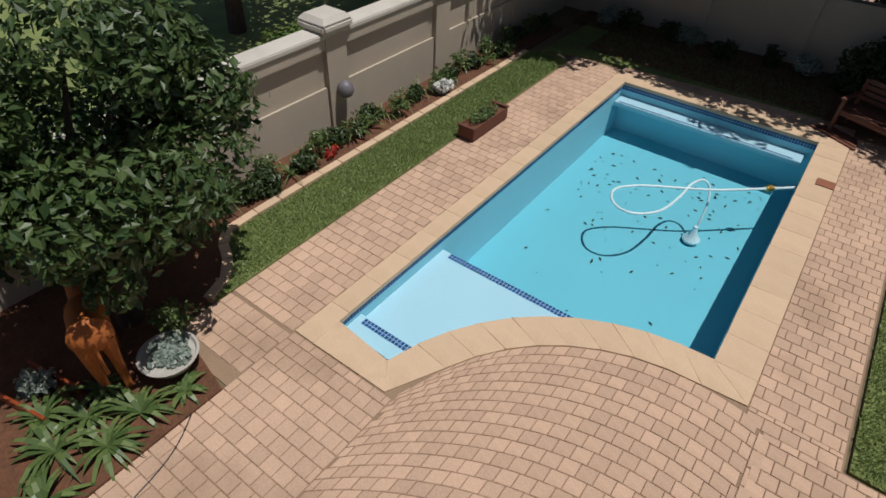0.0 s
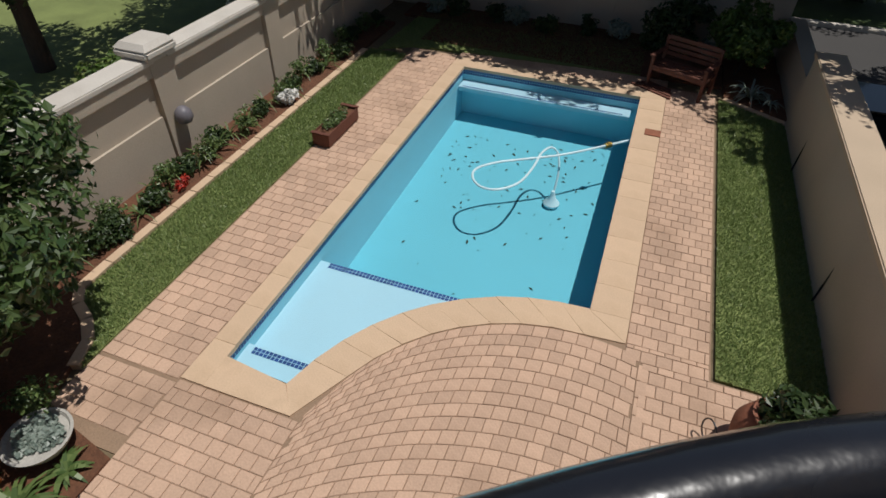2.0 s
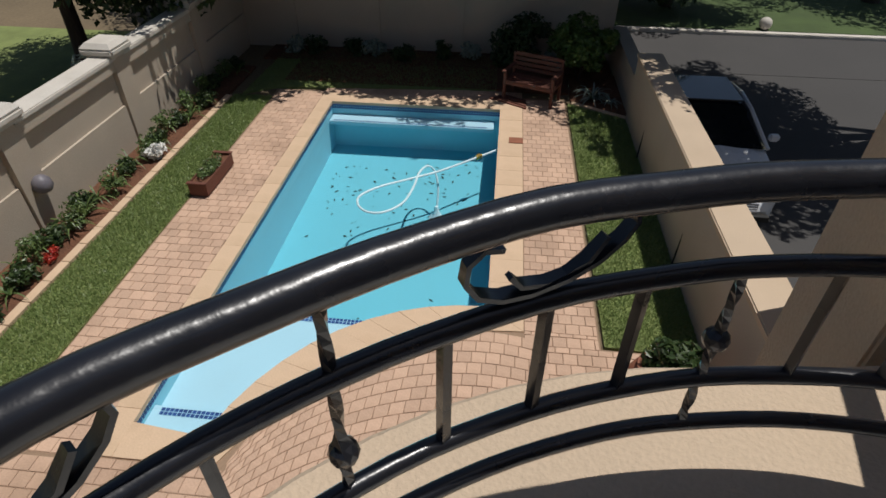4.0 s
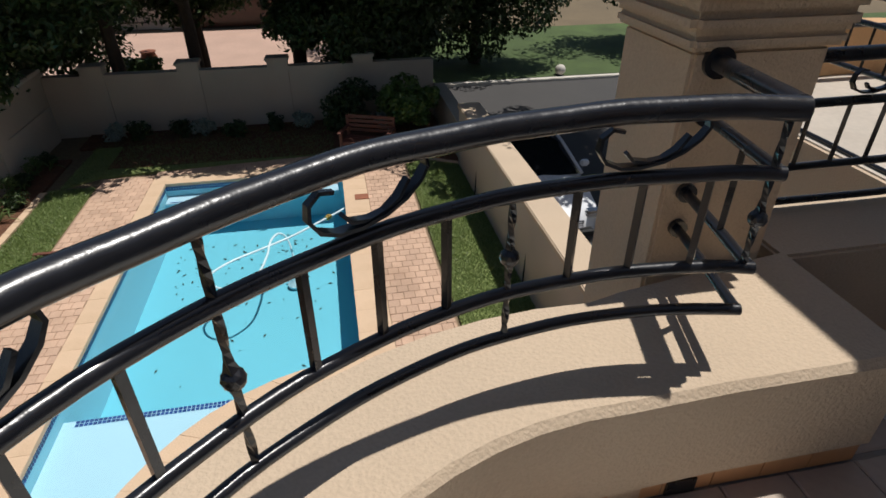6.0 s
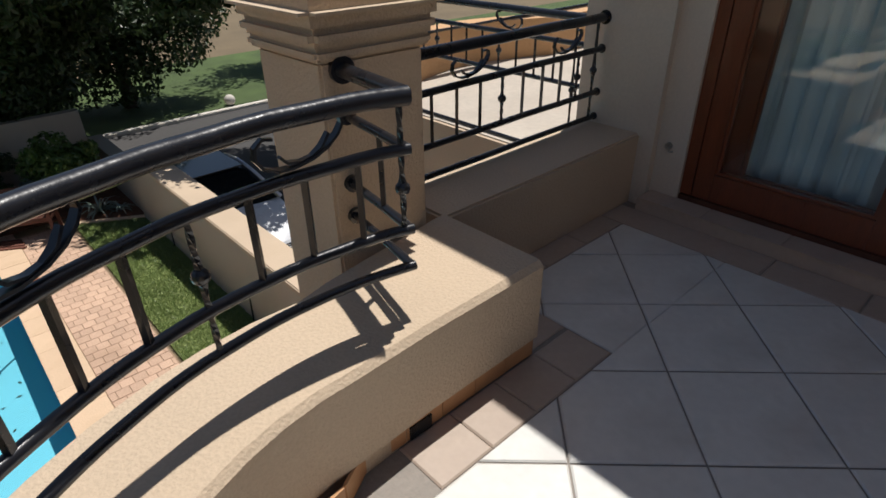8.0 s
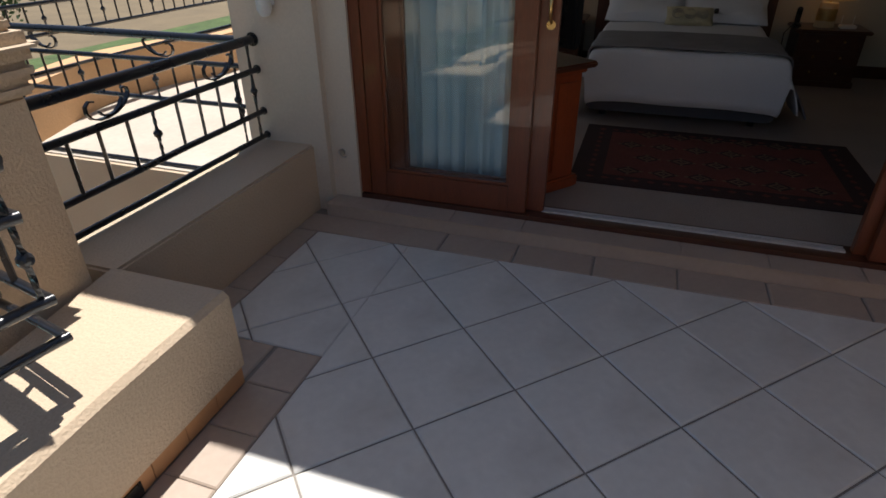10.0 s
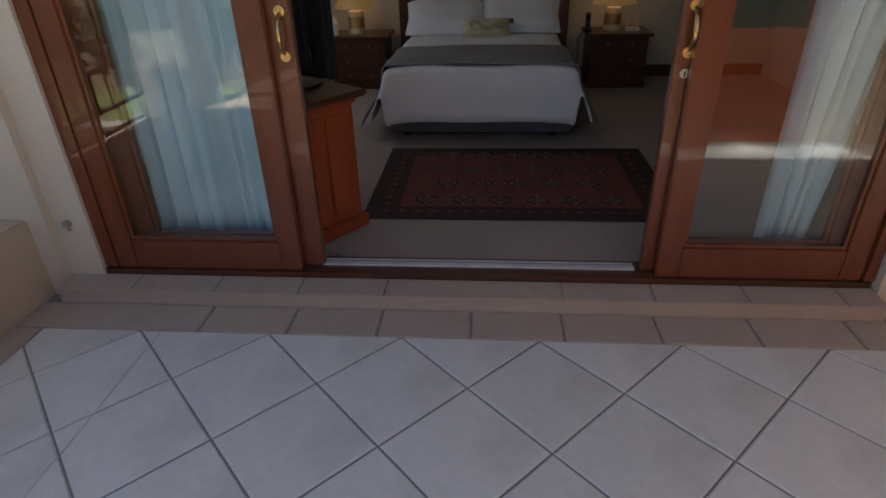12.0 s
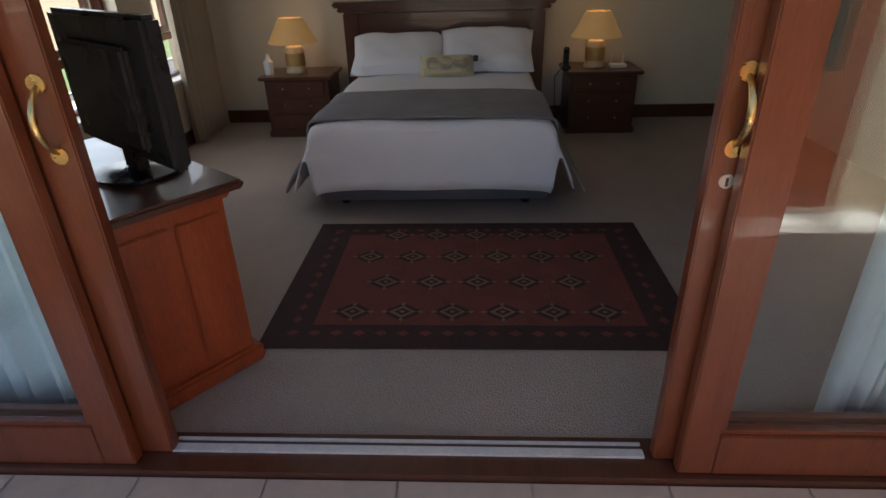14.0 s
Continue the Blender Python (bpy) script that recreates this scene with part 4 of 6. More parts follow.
# tall trees whose crowns shade the far end and the street
tree("shade_tree", (-4.6, 14.4, G), 8, scatter_blobs(71, (-0.6, -1.6, 4.4), (2.6, 2.3, 1.0), 80, 0.8), 36000, 0.10, LEAF_DARK, "tall dark tree over the corner of the garden", 0.16, 8, 71)
tree("shade_tree", (-0.3, 15.2, G), 8, scatter_blobs(72, (0.3, -1.9, 4.4), (3.8, 1.9, 0.9), 100, 0.85), 48000, 0.10, LEAF_DARK, "tall dark tree behind the boundary wall", 0.18, 8, 72)
tree("shade_tree", (2.2, 15.6, G), 7, scatter_blobs(73, (0.0, -0.3, 2.9), (1.9, 1.3, 2.2), 80, 0.75), 26000, 0.10, LEAF_DARK, "dense dark tree beside the street", 0.16, 8, 73)
# extra tree, crown above the view, added only for its shadow on the wall
tree("shade_tree", (-2.9, 15.0, G), 8, scatter_blobs(83, (-0.6, -1.3, 5.3), (3.6, 1.5, 0.6), 90, 0.8), 60000, 0.10, LEAF_DARK, "unseen tree added to shade the boundary wall", 0.17, 8, 83)
tree("street_tree", (10.2, 12.0, G - STREET), 8, scatter_blobs(74, (-3.8, 0.2, 5.6), (3.2, 4.2, 1.0), 100, 0.9), 42000, 0.11, LEAF_DARK, "tall tree shading the drive", 0.2, 8, 74)
tree("street_tree", (6.0, 21.0, G + 0.1 - STREET), 6, scatter_blobs(75, (-1.2, -0.4, 3.0), (4.4, 1.8, 2.2), 90, 0.9), 24000, 0.11, LEAF_DARK, "dense tree on the verge across the street", 0.2, 8, 75)
tree("driveway_tree", (-3.2, 17.6, G), 5, scatter_blobs(76, (0, 0.3, 3.3), (2.6, 1.3, 1.2), 60, 0.65), 14000, 0.09, LEAF_DARK, "tree standing before the pink driveway", 0.14, 8, 76)
tree("driveway_tree", (-7.4, 16.2, G), 6, scatter_blobs(77, (0, 0, 2.6), (2.8, 1.4, 2.6), 80, 0.8), 22000, 0.09, LEAF_DARK, "dense dark tree beyond the corner of the wall", 0.16, 8, 77)
tree("verge_tree", (13.5, 22.5, G + 0.1 - STREET), 7, scatter_blobs(78, (0, 0, 3.8), (4.0, 2.0, 2.6), 60, 1.0), 9000, 0.13, LEAF_DARK, "broad tree on the far verge", 0.25, 8, 78)
tree("corner_tree", (-8.6, 10.8, G), 6, scatter_blobs(79, (0.6, 0.6, 3.3), (2.6, 2.6, 2.0), 90, 0.8), 30000, 0.09, LEAF_DARK, "dense dark tree beyond the garden wall", 0.16, 8, 79)
tree("corner_tree", (-6.9, 13.6, G), 6, scatter_blobs(80, (0.9, -0.6, 3.6), (2.2, 1.9, 1.2), 80, 0.7), 26000, 0.09, LEAF_DARK, "dense dark tree over the corner of the walls", 0.16, 8, 80)
tree("corner_tree", (-10.5, 7.0, G), 6, scatter_blobs(81, (0, 0, 3.4), (2.2, 2.0, 1.6), 70, 0.8), 18000, 0.09, LEAF_DARK, "tree casting shade on the neighbouring lawn", 0.16, 8, 81)
tree("wall_tree", (1.2, 14.6, G), 5, scatter_blobs(82, (-0.2, -0.3, 2.6), (1.9, 0.8, 1.6), 70, 0.6), 18000, 0.08, LEAF_DARK, "dense dark tree rising behind the boundary wall", 0.12, 8, 82)
shrub((-5.2, 17.9, G), 612, (0.9, 0.7, 0.5), 2500, 0.07, LEAF_BRIGHT, "light green shrub by the driveway", "shrub", 0.25)


def terracotta_urn(at):
    th = thing("terracotta_urn", at, "terracotta urn standing by the driveway", "plant pot")
    b = bmesh.new()
    lathe(b, [(0.14, 0), (0.22, 0.2), (0.26, 0.45), (0.2, 0.6), (0.25, 0.66), (0.1, 0.66)], 18)
    part("urn", b, TERRACOTTA, th, smooth=True)


terracotta_urn((-5.15, 19.2, G + 0.03))


def far_house():
    th = thing("neighbour_house", (-1.0, 26.5, G), "cream house with dark garage and clay tile roof", "house")
    part("wall", bx(-9, 5.5, 0, 6, 0, 2.9), JAMB_PAINT, th)
    part("garage_door", bx(-4.6, 0.8, -0.12, -0.01, 0.02, 2.35), DARK_WOOD, th, "dark timber garage door")
    part("lintel", bx(-5.0, 1.2, -0.25, -0.005, 2.38, 2.72), JAMB_PAINT, th)
    for x in (-5.3, 1.05):
        part("pier", bx(x, x + 0.35, -0.3, -0.004, 0, 2.375), JAMB_PAINT, th)
    roof = part("roof", bx(-9.5, 6, -0.6, 6.5, 2.91, 3.05), ROOF_TILE, th, "clay tile roof")
    q = []
    for i in range(70):
        for j in range(9):
            x, y = -9.5 + 0.22 * i, -0.6 + 0.34 * j
            z = 3.06 + 0.16 * j
            q.append([(x, y, z), (x + 0.21, y, z), (x + 0.21, y + 0.38, z + 0.15), (x, y + 0.38, z + 0.15)])
    soup("roof_tiles", q, ROOF_TILE, roof)["kind"] = "stuff"
    b = bmesh.new()
    for i in range(7):
        tube(b, [(-7.6 + 0.28 * i, -0.3, 0.3), (-7.6 + 0.28 * i, -0.3, 2.2)], 0.02, 6)
    box(b, -7.7, -5.8, -0.32, -0.28, 2.2, 2.26)
    box(b, -7.7, -5.8, -0.32, -0.28, 0.3, 0.36)
    part("security_grille", b, IRON, th)


far_house()


def car():
    """A white saloon, nose towards the house."""
    th = thing("parked_car", (4.46, 9.85, G - 0.01 - STREET), "white saloon car parked on the shaded drive", "car")
    L, W = 4.55, 1.80
    prof = [(-2.27, 0.42, 0.62), (-2.2, 0.60, 0.70), (-1.9, 0.74, 0.80), (-1.3, 0.86, 0.86), (-0.72, 0.95, 0.88), (0.4, 0.98, 0.90), (1.5, 1.0, 0.89), (2.05, 1.0, 0.85), (2.26, 0.85, 0.75)]
    b = bmesh.new()
    rings = []
    for y, z, w in prof:
        ring = []
        for x, h in ((-1, 0.30), (-1.0, 0.72), (-0.93, 0.93), (-0.55, 1.0), (0, 1.02), (0.55, 1.0), (0.93, 0.93), (1.0, 0.72), (1, 0.30)):
            ring.append(b.verts.new((x * w, y + (0.14 * x * x if y < -1.9 else 0), max(h * z, 0.2))))
        rings.append(ring)
    for r1, r2 in zip(rings, rings[1:]):
        for i in range(8):
            b.faces.new((r1[i], r1[i + 1], r2[i + 1], r2[i]))
    b.faces.new(rings[0])
    b.faces.new(rings[-1])
    for r1, r2 in zip(rings, rings[1:]):
        b.faces.new((r1[0], r2[0], r2[8], r1[8]))
    part("body", b, CAR_PAINT, th, "white paint", smooth=True)
    b = bmesh.new()
    cab = [(-0.95, 0.92, 0.74), (-0.15, 1.34, 0.62), (0.35, 1.40, 0.60), (1.1, 1.30, 0.58), (1.75, 1.0, 0.66)]
    rings = [[b.verts.new((x * w, y, z * h if z > 1.1 else z)) for x, h in ((-1.12, 0.7), (-1.0, 0.96), (-0.5, 1.0), (0.5, 1.0), (1.0, 0.96), (1.12, 0.7))] for y, z, w in cab]
    for r1, r2 in zip(rings, rings[1:]):
        for i in range(5):
            b.faces.new((r1[i], r1[i + 1], r2[i + 1], r2[i]))
    part("window_glass", b, CAR_GLASS, th, "dark tinted glass", smooth=True)
    part("roof", bx(-0.54, 0.54, -0.02, 1.15, 1.385, 1.415, bevel=0.012), CAR_GLASS, th, "dark glass roof")
    for s in (-1, 1):
        b = bmesh.new()
        tube(b, [(s * 0.80, -0.98, 0.94), (s * 0.64, -0.15, 1.33), (s * 0.615, 0.4, 1.40), (s * 0.62, 1.1, 1.31), (s * 0.72, 1.75, 1.0)], 0.035, 6)
        part("roof_pillar", b, CAR_PAINT, th)
        b = bmesh.new()
        box(b, s * 0.62 - 0.16, s * 0.62 + 0.16, -2.16, -1.95, 0.56, 0.70, bevel=0.04)
        part("headlight", b, CHROME, th, "clear headlight")
        b = bmesh.new()
        box(b, s * 0.98 - 0.09, s * 0.98 + 0.09, -0.72, -0.60, 0.95, 1.08, bevel=0.03)
        part("wing_mirror", b, CAR_PAINT, th)
        for y in (-1.38, 1.42):
            b = bmesh.new()
            lathe(b, [(0.2, -0.1), (0.3, -0.1), (0.325, -0.06), (0.325, 0.06), (0.3, 0.1), (0.2, 0.1)], 22)
            bmesh.ops.transform(b, verts=b.verts, matrix=Matrix.Translation((s * 0.80, y, 0.325)) @ Matrix.Rotation(radians(90), 4, "Y"))
            w = part("wheel", b, TYRE, th)
            b = bmesh.new()
            lathe(b, [(0.05, -0.07), (0.2, -0.105), (0.2, 0.105), (0.05, 0.07)], 18)
            bmesh.ops.transform(b, verts=b.verts, matrix=Matrix.Translation((s * 0.80, y, 0.325)) @ Matrix.Rotation(radians(90), 4, "Y"))
            part("rim", b, CHROME, w)
    b = bmesh.new()
    for i in range(4):
        box(b, -0.36, 0.36, -2.285, -2.26, 0.44 + 0.045 * i, 0.465 + 0.045 * i)
    part("grille", b, CHROME, th)
    part("bumper_intake", bx(-0.6, 0.6, -2.29, -2.2, 0.26, 0.36), TYRE, th)


car()

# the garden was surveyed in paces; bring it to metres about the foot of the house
GARDEN = 1.043
DECK = -0.320
to_metres = Matrix.Translation((-0.002, 0.228, DECK)) @ Matrix.Scale(GARDEN, 4) @ Matrix.Translation((0, 0, -G))
for ob in list(scene.objects):
    if ob.parent is None and ob.type in {"MESH", "EMPTY"}:
        ob.matrix_basis = to_metres @ ob.matrix_basis

# ---- balcony ----
BX, BY = 1.09, -0.99          # centre of the round bay
PLINTH = 3.92
bm = bmesh.new()
prism(bm, [(1.90, 0.40), *arc_points(1.37, 82, 270, 30, BX, BY), (1.3, -2.55), (1.3, -5.2), (3.6, -5.2), (3.6, 0.90), (1.90, 0.90)], FLOOR - 0.28, FLOOR - 0.008)
structure("balcony_slab", bm, GROUT, "balcony floor slab with dark grout", "floor")


def front_plinth():
    bm = bmesh.new()
    inner = [(1.915, -0.006), (1.4, -0.010), *arc_points(0.968, 88, 260, 26, BX, BY)]
    outer = [(1.915, 0.52), (1.3, 0.42), *arc_points(1.38, 86, 260, 26, BX, BY)]
    n = len(inner)
    z0, z1 = FLOOR - 0.006, PLINTH
    rows = []
    for (xi, yi), (xo, yo) in zip(inner, outer):
        dx, dy = xo - xi, yo - yi
        l = math.hypot(dx, dy)
        ux, uy = dx / l, dy / l
        prof = [(0.03, z0), (0.03, z0 + 0.1), (0.0, z0 + 0.1), (0.0, z1 - 0.02), (0.02, z1), (l - 0.02, z1), (l, z1 - 0.02), (l, FLOOR - 0.4)]
        rows.append([bm.verts.new((xi + ux * d, yi + uy * d, z)) for d, z in prof])
    for a, b in zip(rows, rows[1:]):
        for k in range(len(a) - 1):
            bm.faces.new((a[k], a[k + 1], b[k + 1], b[k]))
    bm.faces.new(rows[0])
    bm.faces.new(rows[-1][::-1])
    wall = structure("wall_balcony_front", bm, HOUSE_PLASTER, "low curved ochre plastered balcony wall", "wall", smooth=True)
    return wall


fp = front_plinth()
side = structure("wall_balcony_side", bx(1.92, 3.44, 0.50, 0.87, FLOOR - 0.4, 3.90, bevel=0.012), HOUSE_PLASTER, "low plastered balcony side wall", "wall")


def pier():
    x0, x1, y0, y1 = 1.43, 1.83, 0.50, 0.88
    w = structure("balcony_pier", bx(x0, x1, y0, y1, -0.35, 4.58, bevel=0.01), HOUSE_PLASTER, "ochre plastered balcony pier with moulded cap", "pillar")
    for name, grow, z0, z1, soft in (("cap_fillet", 0.025, 4.581, 4.62, 0.012), ("cap_neck", 0.04, 4.621, 4.68, 0.02), ("cap_slab", 0.07, 4.681, 4.76, 0.035), ("cap_top", 0.02, 4.761, 4.80, 0.01)):
        part(name, bx(x0 - grow, x1 + grow, y0 - grow, y1 + grow, z0, z1, bevel=soft), HOUSE_PLASTER, w)


pier()

RAIL_X, RAIL_Y, RAIL_R = 1.10, -1.10, 1.22      # the forged railing's own bow
RAILS = ((4.572, 0.025), (4.433, 0.0165), (4.202, 0.0155), (4.083, 0.0145))
END_A = math.degrees(math.acos((1.415 - RAIL_X) / RAIL_R))


def on_arc(a, z, r=RAIL_R):
    return Vector((RAIL_X + r * math.cos(radians(a)), RAIL_Y + r * math.sin(radians(a)), z))


def twisted_bar(bm, p, q, knob=0.5):
    """A square bar with a twist and a knob in the middle."""
    p, q = Vector(p), Vector(q)
    n = 24
    pts = [p.lerp(q, i / n) for i in range(n + 1)]
    rad = [0.0085 + (0.009 * math.exp(-((i - n * knob) / 1.1) ** 2)) for i in range(n + 1)]
    tube(bm, pts, rad, 4, twist=0.38)
    bmesh.ops.create_icosphere(bm, subdivisions=2, radius=0.021, matrix=Matrix.Translation(p.lerp(q, knob)))


def scroll_on(th, place, along, up=Vector((0, 0, 1)), size=1.0):
    """A forged leaf scroll: one long leaf with two curled ends, flat bar that tapers."""
    b = bmesh.new()
    main = [(-0.060, 0.088), (-0.085, 0.094), (-0.105, 0.078), (-0.108, 0.052), (-0.092, 0.028), (-0.06, 0.015), (-0.02, 0.014), (0.03, 0.024), (0.07, 0.042), (0.10, 0.066), (0.115, 0.088), (0.112, 0.106), (0.098, 0.112), (0.084, 0.108)]
    spur_a = [(-0.05, 0.045), (-0.035, 0.028), (0.0, 0.022), (0.04, 0.030)]
    spur_b = [(0.025, 0.026), (0.055, 0.044), (0.078, 0.074)]
    cross = along.cross(up).normalized()
    for line, w in ((main, 0.012), (spur_a, 0.010), (spur_b, 0.010)):
        vs = []
        m = len(line)
        for i, (u, v) in enumerate(line):
            k = (0.35 + 0.65 * math.sin(math.pi * (i + 0.6) / (m + 0.2))) * w * size
            c = place + along * u * size + up * v * size
            tang = Vector(line[min(i + 1, m - 1)]) - Vector(line[max(i - 1, 0)])
            tang.normalize()
            nrm = (along * -tang.y + up * tang.x) * 0.0035
            vs.append([b.verts.new(c + cross * k + nrm), b.verts.new(c - cross * k + nrm), b.verts.new(c - cross * k - nrm), b.verts.new(c + cross * k - nrm)])
        for r1, r2 in zip(vs, vs[1:]):
            for i in range(4):
                b.faces.new((r1[i], r1[(i + 1) % 4], r2[(i + 1) % 4], r2[i]))
        b.faces.new(vs[0][::-1])
        b.faces.new(vs[-1])
    part("leaf_scroll", b, IRON, th, smooth=True)


def wobble(pts, amount, seed):
    r = random.Random(seed)
    ph = [r.uniform(0, 6.28) for _ in range(4)]
    return [p + Vector((0, 0, amount * (math.sin(i * 0.55 + ph[0]) + 0.6 * math.sin(i * 1.3 + ph[1])))) + Vector((amount * math.sin(i * 0.8 + ph[2]), amount * math.sin(i * 0.7 + ph[3]), 0)) for i, p in enumerate(pts)]


def front_rail():
    th = thing("balcony_railing", (0, 0, 0), "hand forged black iron railing along the curved balcony wall", "railing", "balcony railings")
    for k, (z, r) in enumerate(RAILS):
        b = bmesh.new()
        pts = [on_arc(END_A + (250 - END_A) * i / 72, z) for i in range(73)]
        tube(b, wobble(pts, 0.0012 if k else 0.0018, k), r, 16 if k == 0 else 12)
        part("handrail" if k == 0 else "rail", b, IRON, th, smooth=True)
        e = on_arc(END_A, z)
        b = bmesh.new()
        tube(b, [e + Vector((-0.005, 0.01, 0)), Vector((1.46, 0.30, z - 0.012)), Vector((1.50, 0.505, z - 0.02))], r * 0.92, 14)
        tube(b, [Vector((1.498, 0.48, z - 0.02)), Vector((1.50, 0.502, z - 0.02))], r * 1.35 + 0.008, 14)
        part("return_bar", b, IRON, th, smooth=True)
    step = 6.75
    for i in range(-8, 18):
        a = 129.2 + step * i
        if a < END_A + 4 or a > 248:
            continue
        b = bmesh.new()
        if i % 8 == 0:
            twisted_bar(b, on_arc(a, RAILS[0][0]), on_arc(a, RAILS[3][0]), 0.575)
        elif i % 4 == 0:
            twisted_bar(b, on_arc(a, RAILS[1][0]), on_arc(a, RAILS[3][0]), 0.4)
        else:
            tube(b, [on_arc(a, RAILS[1][0]), on_arc(a, RAILS[2][0])], 0.0105, 4)
        part("baluster", b, IRON, th)
    for z0, z1, dy in ((RAILS[0][0], RAILS[2][0], 0.0), (RAILS[1][0], RAILS[2][0], 0.16)):
        b = bmesh.new()
        if dy:
            tube(b, [(1.445, 0.09 + dy, z0), (1.445, 0.09 + dy, z1)], 0.0105, 4)
        else:
            twisted_bar(b, on_arc(END_A + 1.2, z0), on_arc(END_A + 1.2, z1), 0.66)
        part("end_baluster", b, IRON, th)
    for a in (116.2, 88.8, 143.6, 171.0):
        along = Vector((math.sin(radians(a)), -math.cos(radians(a)), 0))
        scroll_on(th, on_arc(a, RAILS[1][0] + 0.012), along, size=1.0)


front_rail()


def straight_rail(at, length, turn, label, zs, first=0.06):
    th = thing("balcony_railing", at, label, "railing", "balcony railings", turn)
    for k, z in enumerate(zs):
        b = bmesh.new()
        r = (0.025, 0.0165, 0.0155, 0.0145)[k]
        pts = [Vector((length * i / 14, 0, z)) for i in range(15)]
        tube(b, wobble(pts, 0.001, k + 9), r, 12)
        tube(b, [(length - 0.004, 0, z), (length + 0.014, 0, z)], r * 1.5, 12)
        part("handrail" if k == 0 else "rail", b, IRON, th, smooth=True)
    n = int(length / 0.145)
    for i in range(n):
        x = first + i * (length - 2 * first) / (n - 1)
        b = bmesh.new()
        if i == n - 1 or i == 0:
            twisted_bar(b, (x, 0, zs[0]), (x, 0, zs[3]))
        elif i % 4 == 0:
            twisted_bar(b, (x, 0, zs[1]), (x, 0, zs[2]))
        else:
            tube(b, [(x, 0, zs[1]), (x, 0, zs[2])], 0.0105, 4)
        part("baluster", b, IRON, th)
    for f in (0.3, 0.78):
        scroll_on(th, Vector((length * f, 0, zs[1] + 0.012)), Vector((1, 0, 0)))
    return th


straight_rail((1.92, 0.80, 0), 1.46, 0, "hand forged black iron railing on the balcony side wall", (4.47, 4.31, 4.075, 3.935))

# neighbouring terrace in full sun
bm = bx(3.5, 9.0, 1.0, 3.85, FLOOR - 3.6, FLOOR + 0.03)
nt_obj = structure("neighbour_terrace", bm, HOUSE_PLASTER, "neighbouring plastered terrace in full sun", "floor")
part("terrace_tiles", bx(3.53, 8.99, 1.02, 3.83, FLOOR + 0.0305, FLOOR + 0.04), TERRACE_TILE, nt_obj, "sunlit pale terrace tiles")
bm = bmesh.new()
prism(bm, [(3.5, 3.05), *[(3.9 + 2.2 * i / 10, 3.2 + 0.3 * math.sin(math.pi * i / 10)) for i in range(11)], (8.5, 3.15), (8.5, 3.5), *[(6.1 - 2.2 * i / 10, 3.5 + 0.3 * math.sin(math.pi * i / 10)) for i in range(11)], (3.5, 3.4)], FLOOR + 0.03, FLOOR + 0.45)
structure("wall_terrace", bm, ORANGE_PLASTER, "low curved orange terrace wall", "wall")
straight_rail((3.58, 1.05, 0), 2.0, 90, "black iron railing along the sunny terrace edge", (4.42, 4.27, 4.02, 3.555))
straight_rail((3.62, 3.42, 0), 4.2, 1, "black iron railing on the orange terrace wall", (4.62, 4.47, 4.24, 3.962))

# house front: jamb, facade, doors' lintel, roof slab
bm = bmesh.new()
box(bm, 3.38, 3.50, 0.41, 0.92, -0.25, 6.4)
structure("wall_pier_house", bm, JAMB_PAINT, "pale plastered wall end beside the side railing", "wall")
bm = bmesh.new()
box(bm, 3.43, 3.62, 0.245, 0.41, FLOOR - 0.3, 6.4)
structure("wall_jamb_north", bm, JAMB_PAINT, "pale plastered door reveal", "wall")
bm = bmesh.new()
box(bm, 3.40, 3.62, -5.2, -3.35, FLOOR - 0.3, 6.4)
structure("wall_jamb_south", bm, JAMB_PAINT, "pale plastered house wall", "wall")
structure("wall_over_door", bx(3.42, 3.62, -3.35, 0.245, 5.72, 6.4), JAMB_PAINT, "plastered wall over the sliding doors", "wall")
structure("roof_slab", bx(2.50, 8.3, -5.6, 1.02, 6.4, 6.62), HOUSE_PLASTER, "roof slab over the balcony and room", "roof")
structure("wall_balcony_west", bx(1.1, 1.3, -5.2, -2.45, FLOOR - 0.3, 5.9), HOUSE_PLASTER, "plastered wall at the end of the balcony", "wall")
structure("wall_balcony_south", bx(1.1, 3.6, -5.4, -5.2, FLOOR - 0.3, 6.4), HOUSE_PLASTER, "plastered wall closing the balcony", "wall")
structure("house_wall_below", bx(1.9, 3.45, -5.2, 0.9, -0.25, FLOOR - 0.41), HOUSE_PLASTER, "plastered ground floor wall below the balcony", "wall")

# step and threshold
st = structure("door_step", bx(3.30, 3.56, -3.35, 0.41, FLOOR - 0.007, 3.572), BORDER_TILE, "low tiled step before the doors", "step")
structure("door_threshold", bx(3.44, 3.60, -3.34, 0.242, 3.5735, 3.604), DARK_WOOD, "dark wooden door threshold", "threshold")
b = bmesh.new()
box(b, 3.515, 3.545, -2.32, -0.83, 3.604, 3.613)
box(b, 3.565, 3.575, -2.32, -0.83, 3.604, 3.611)
th = thing("door_track", (0, 0, 0), "worn steel sliding door track", "track")
part("track", b, ALUMINIUM, th)


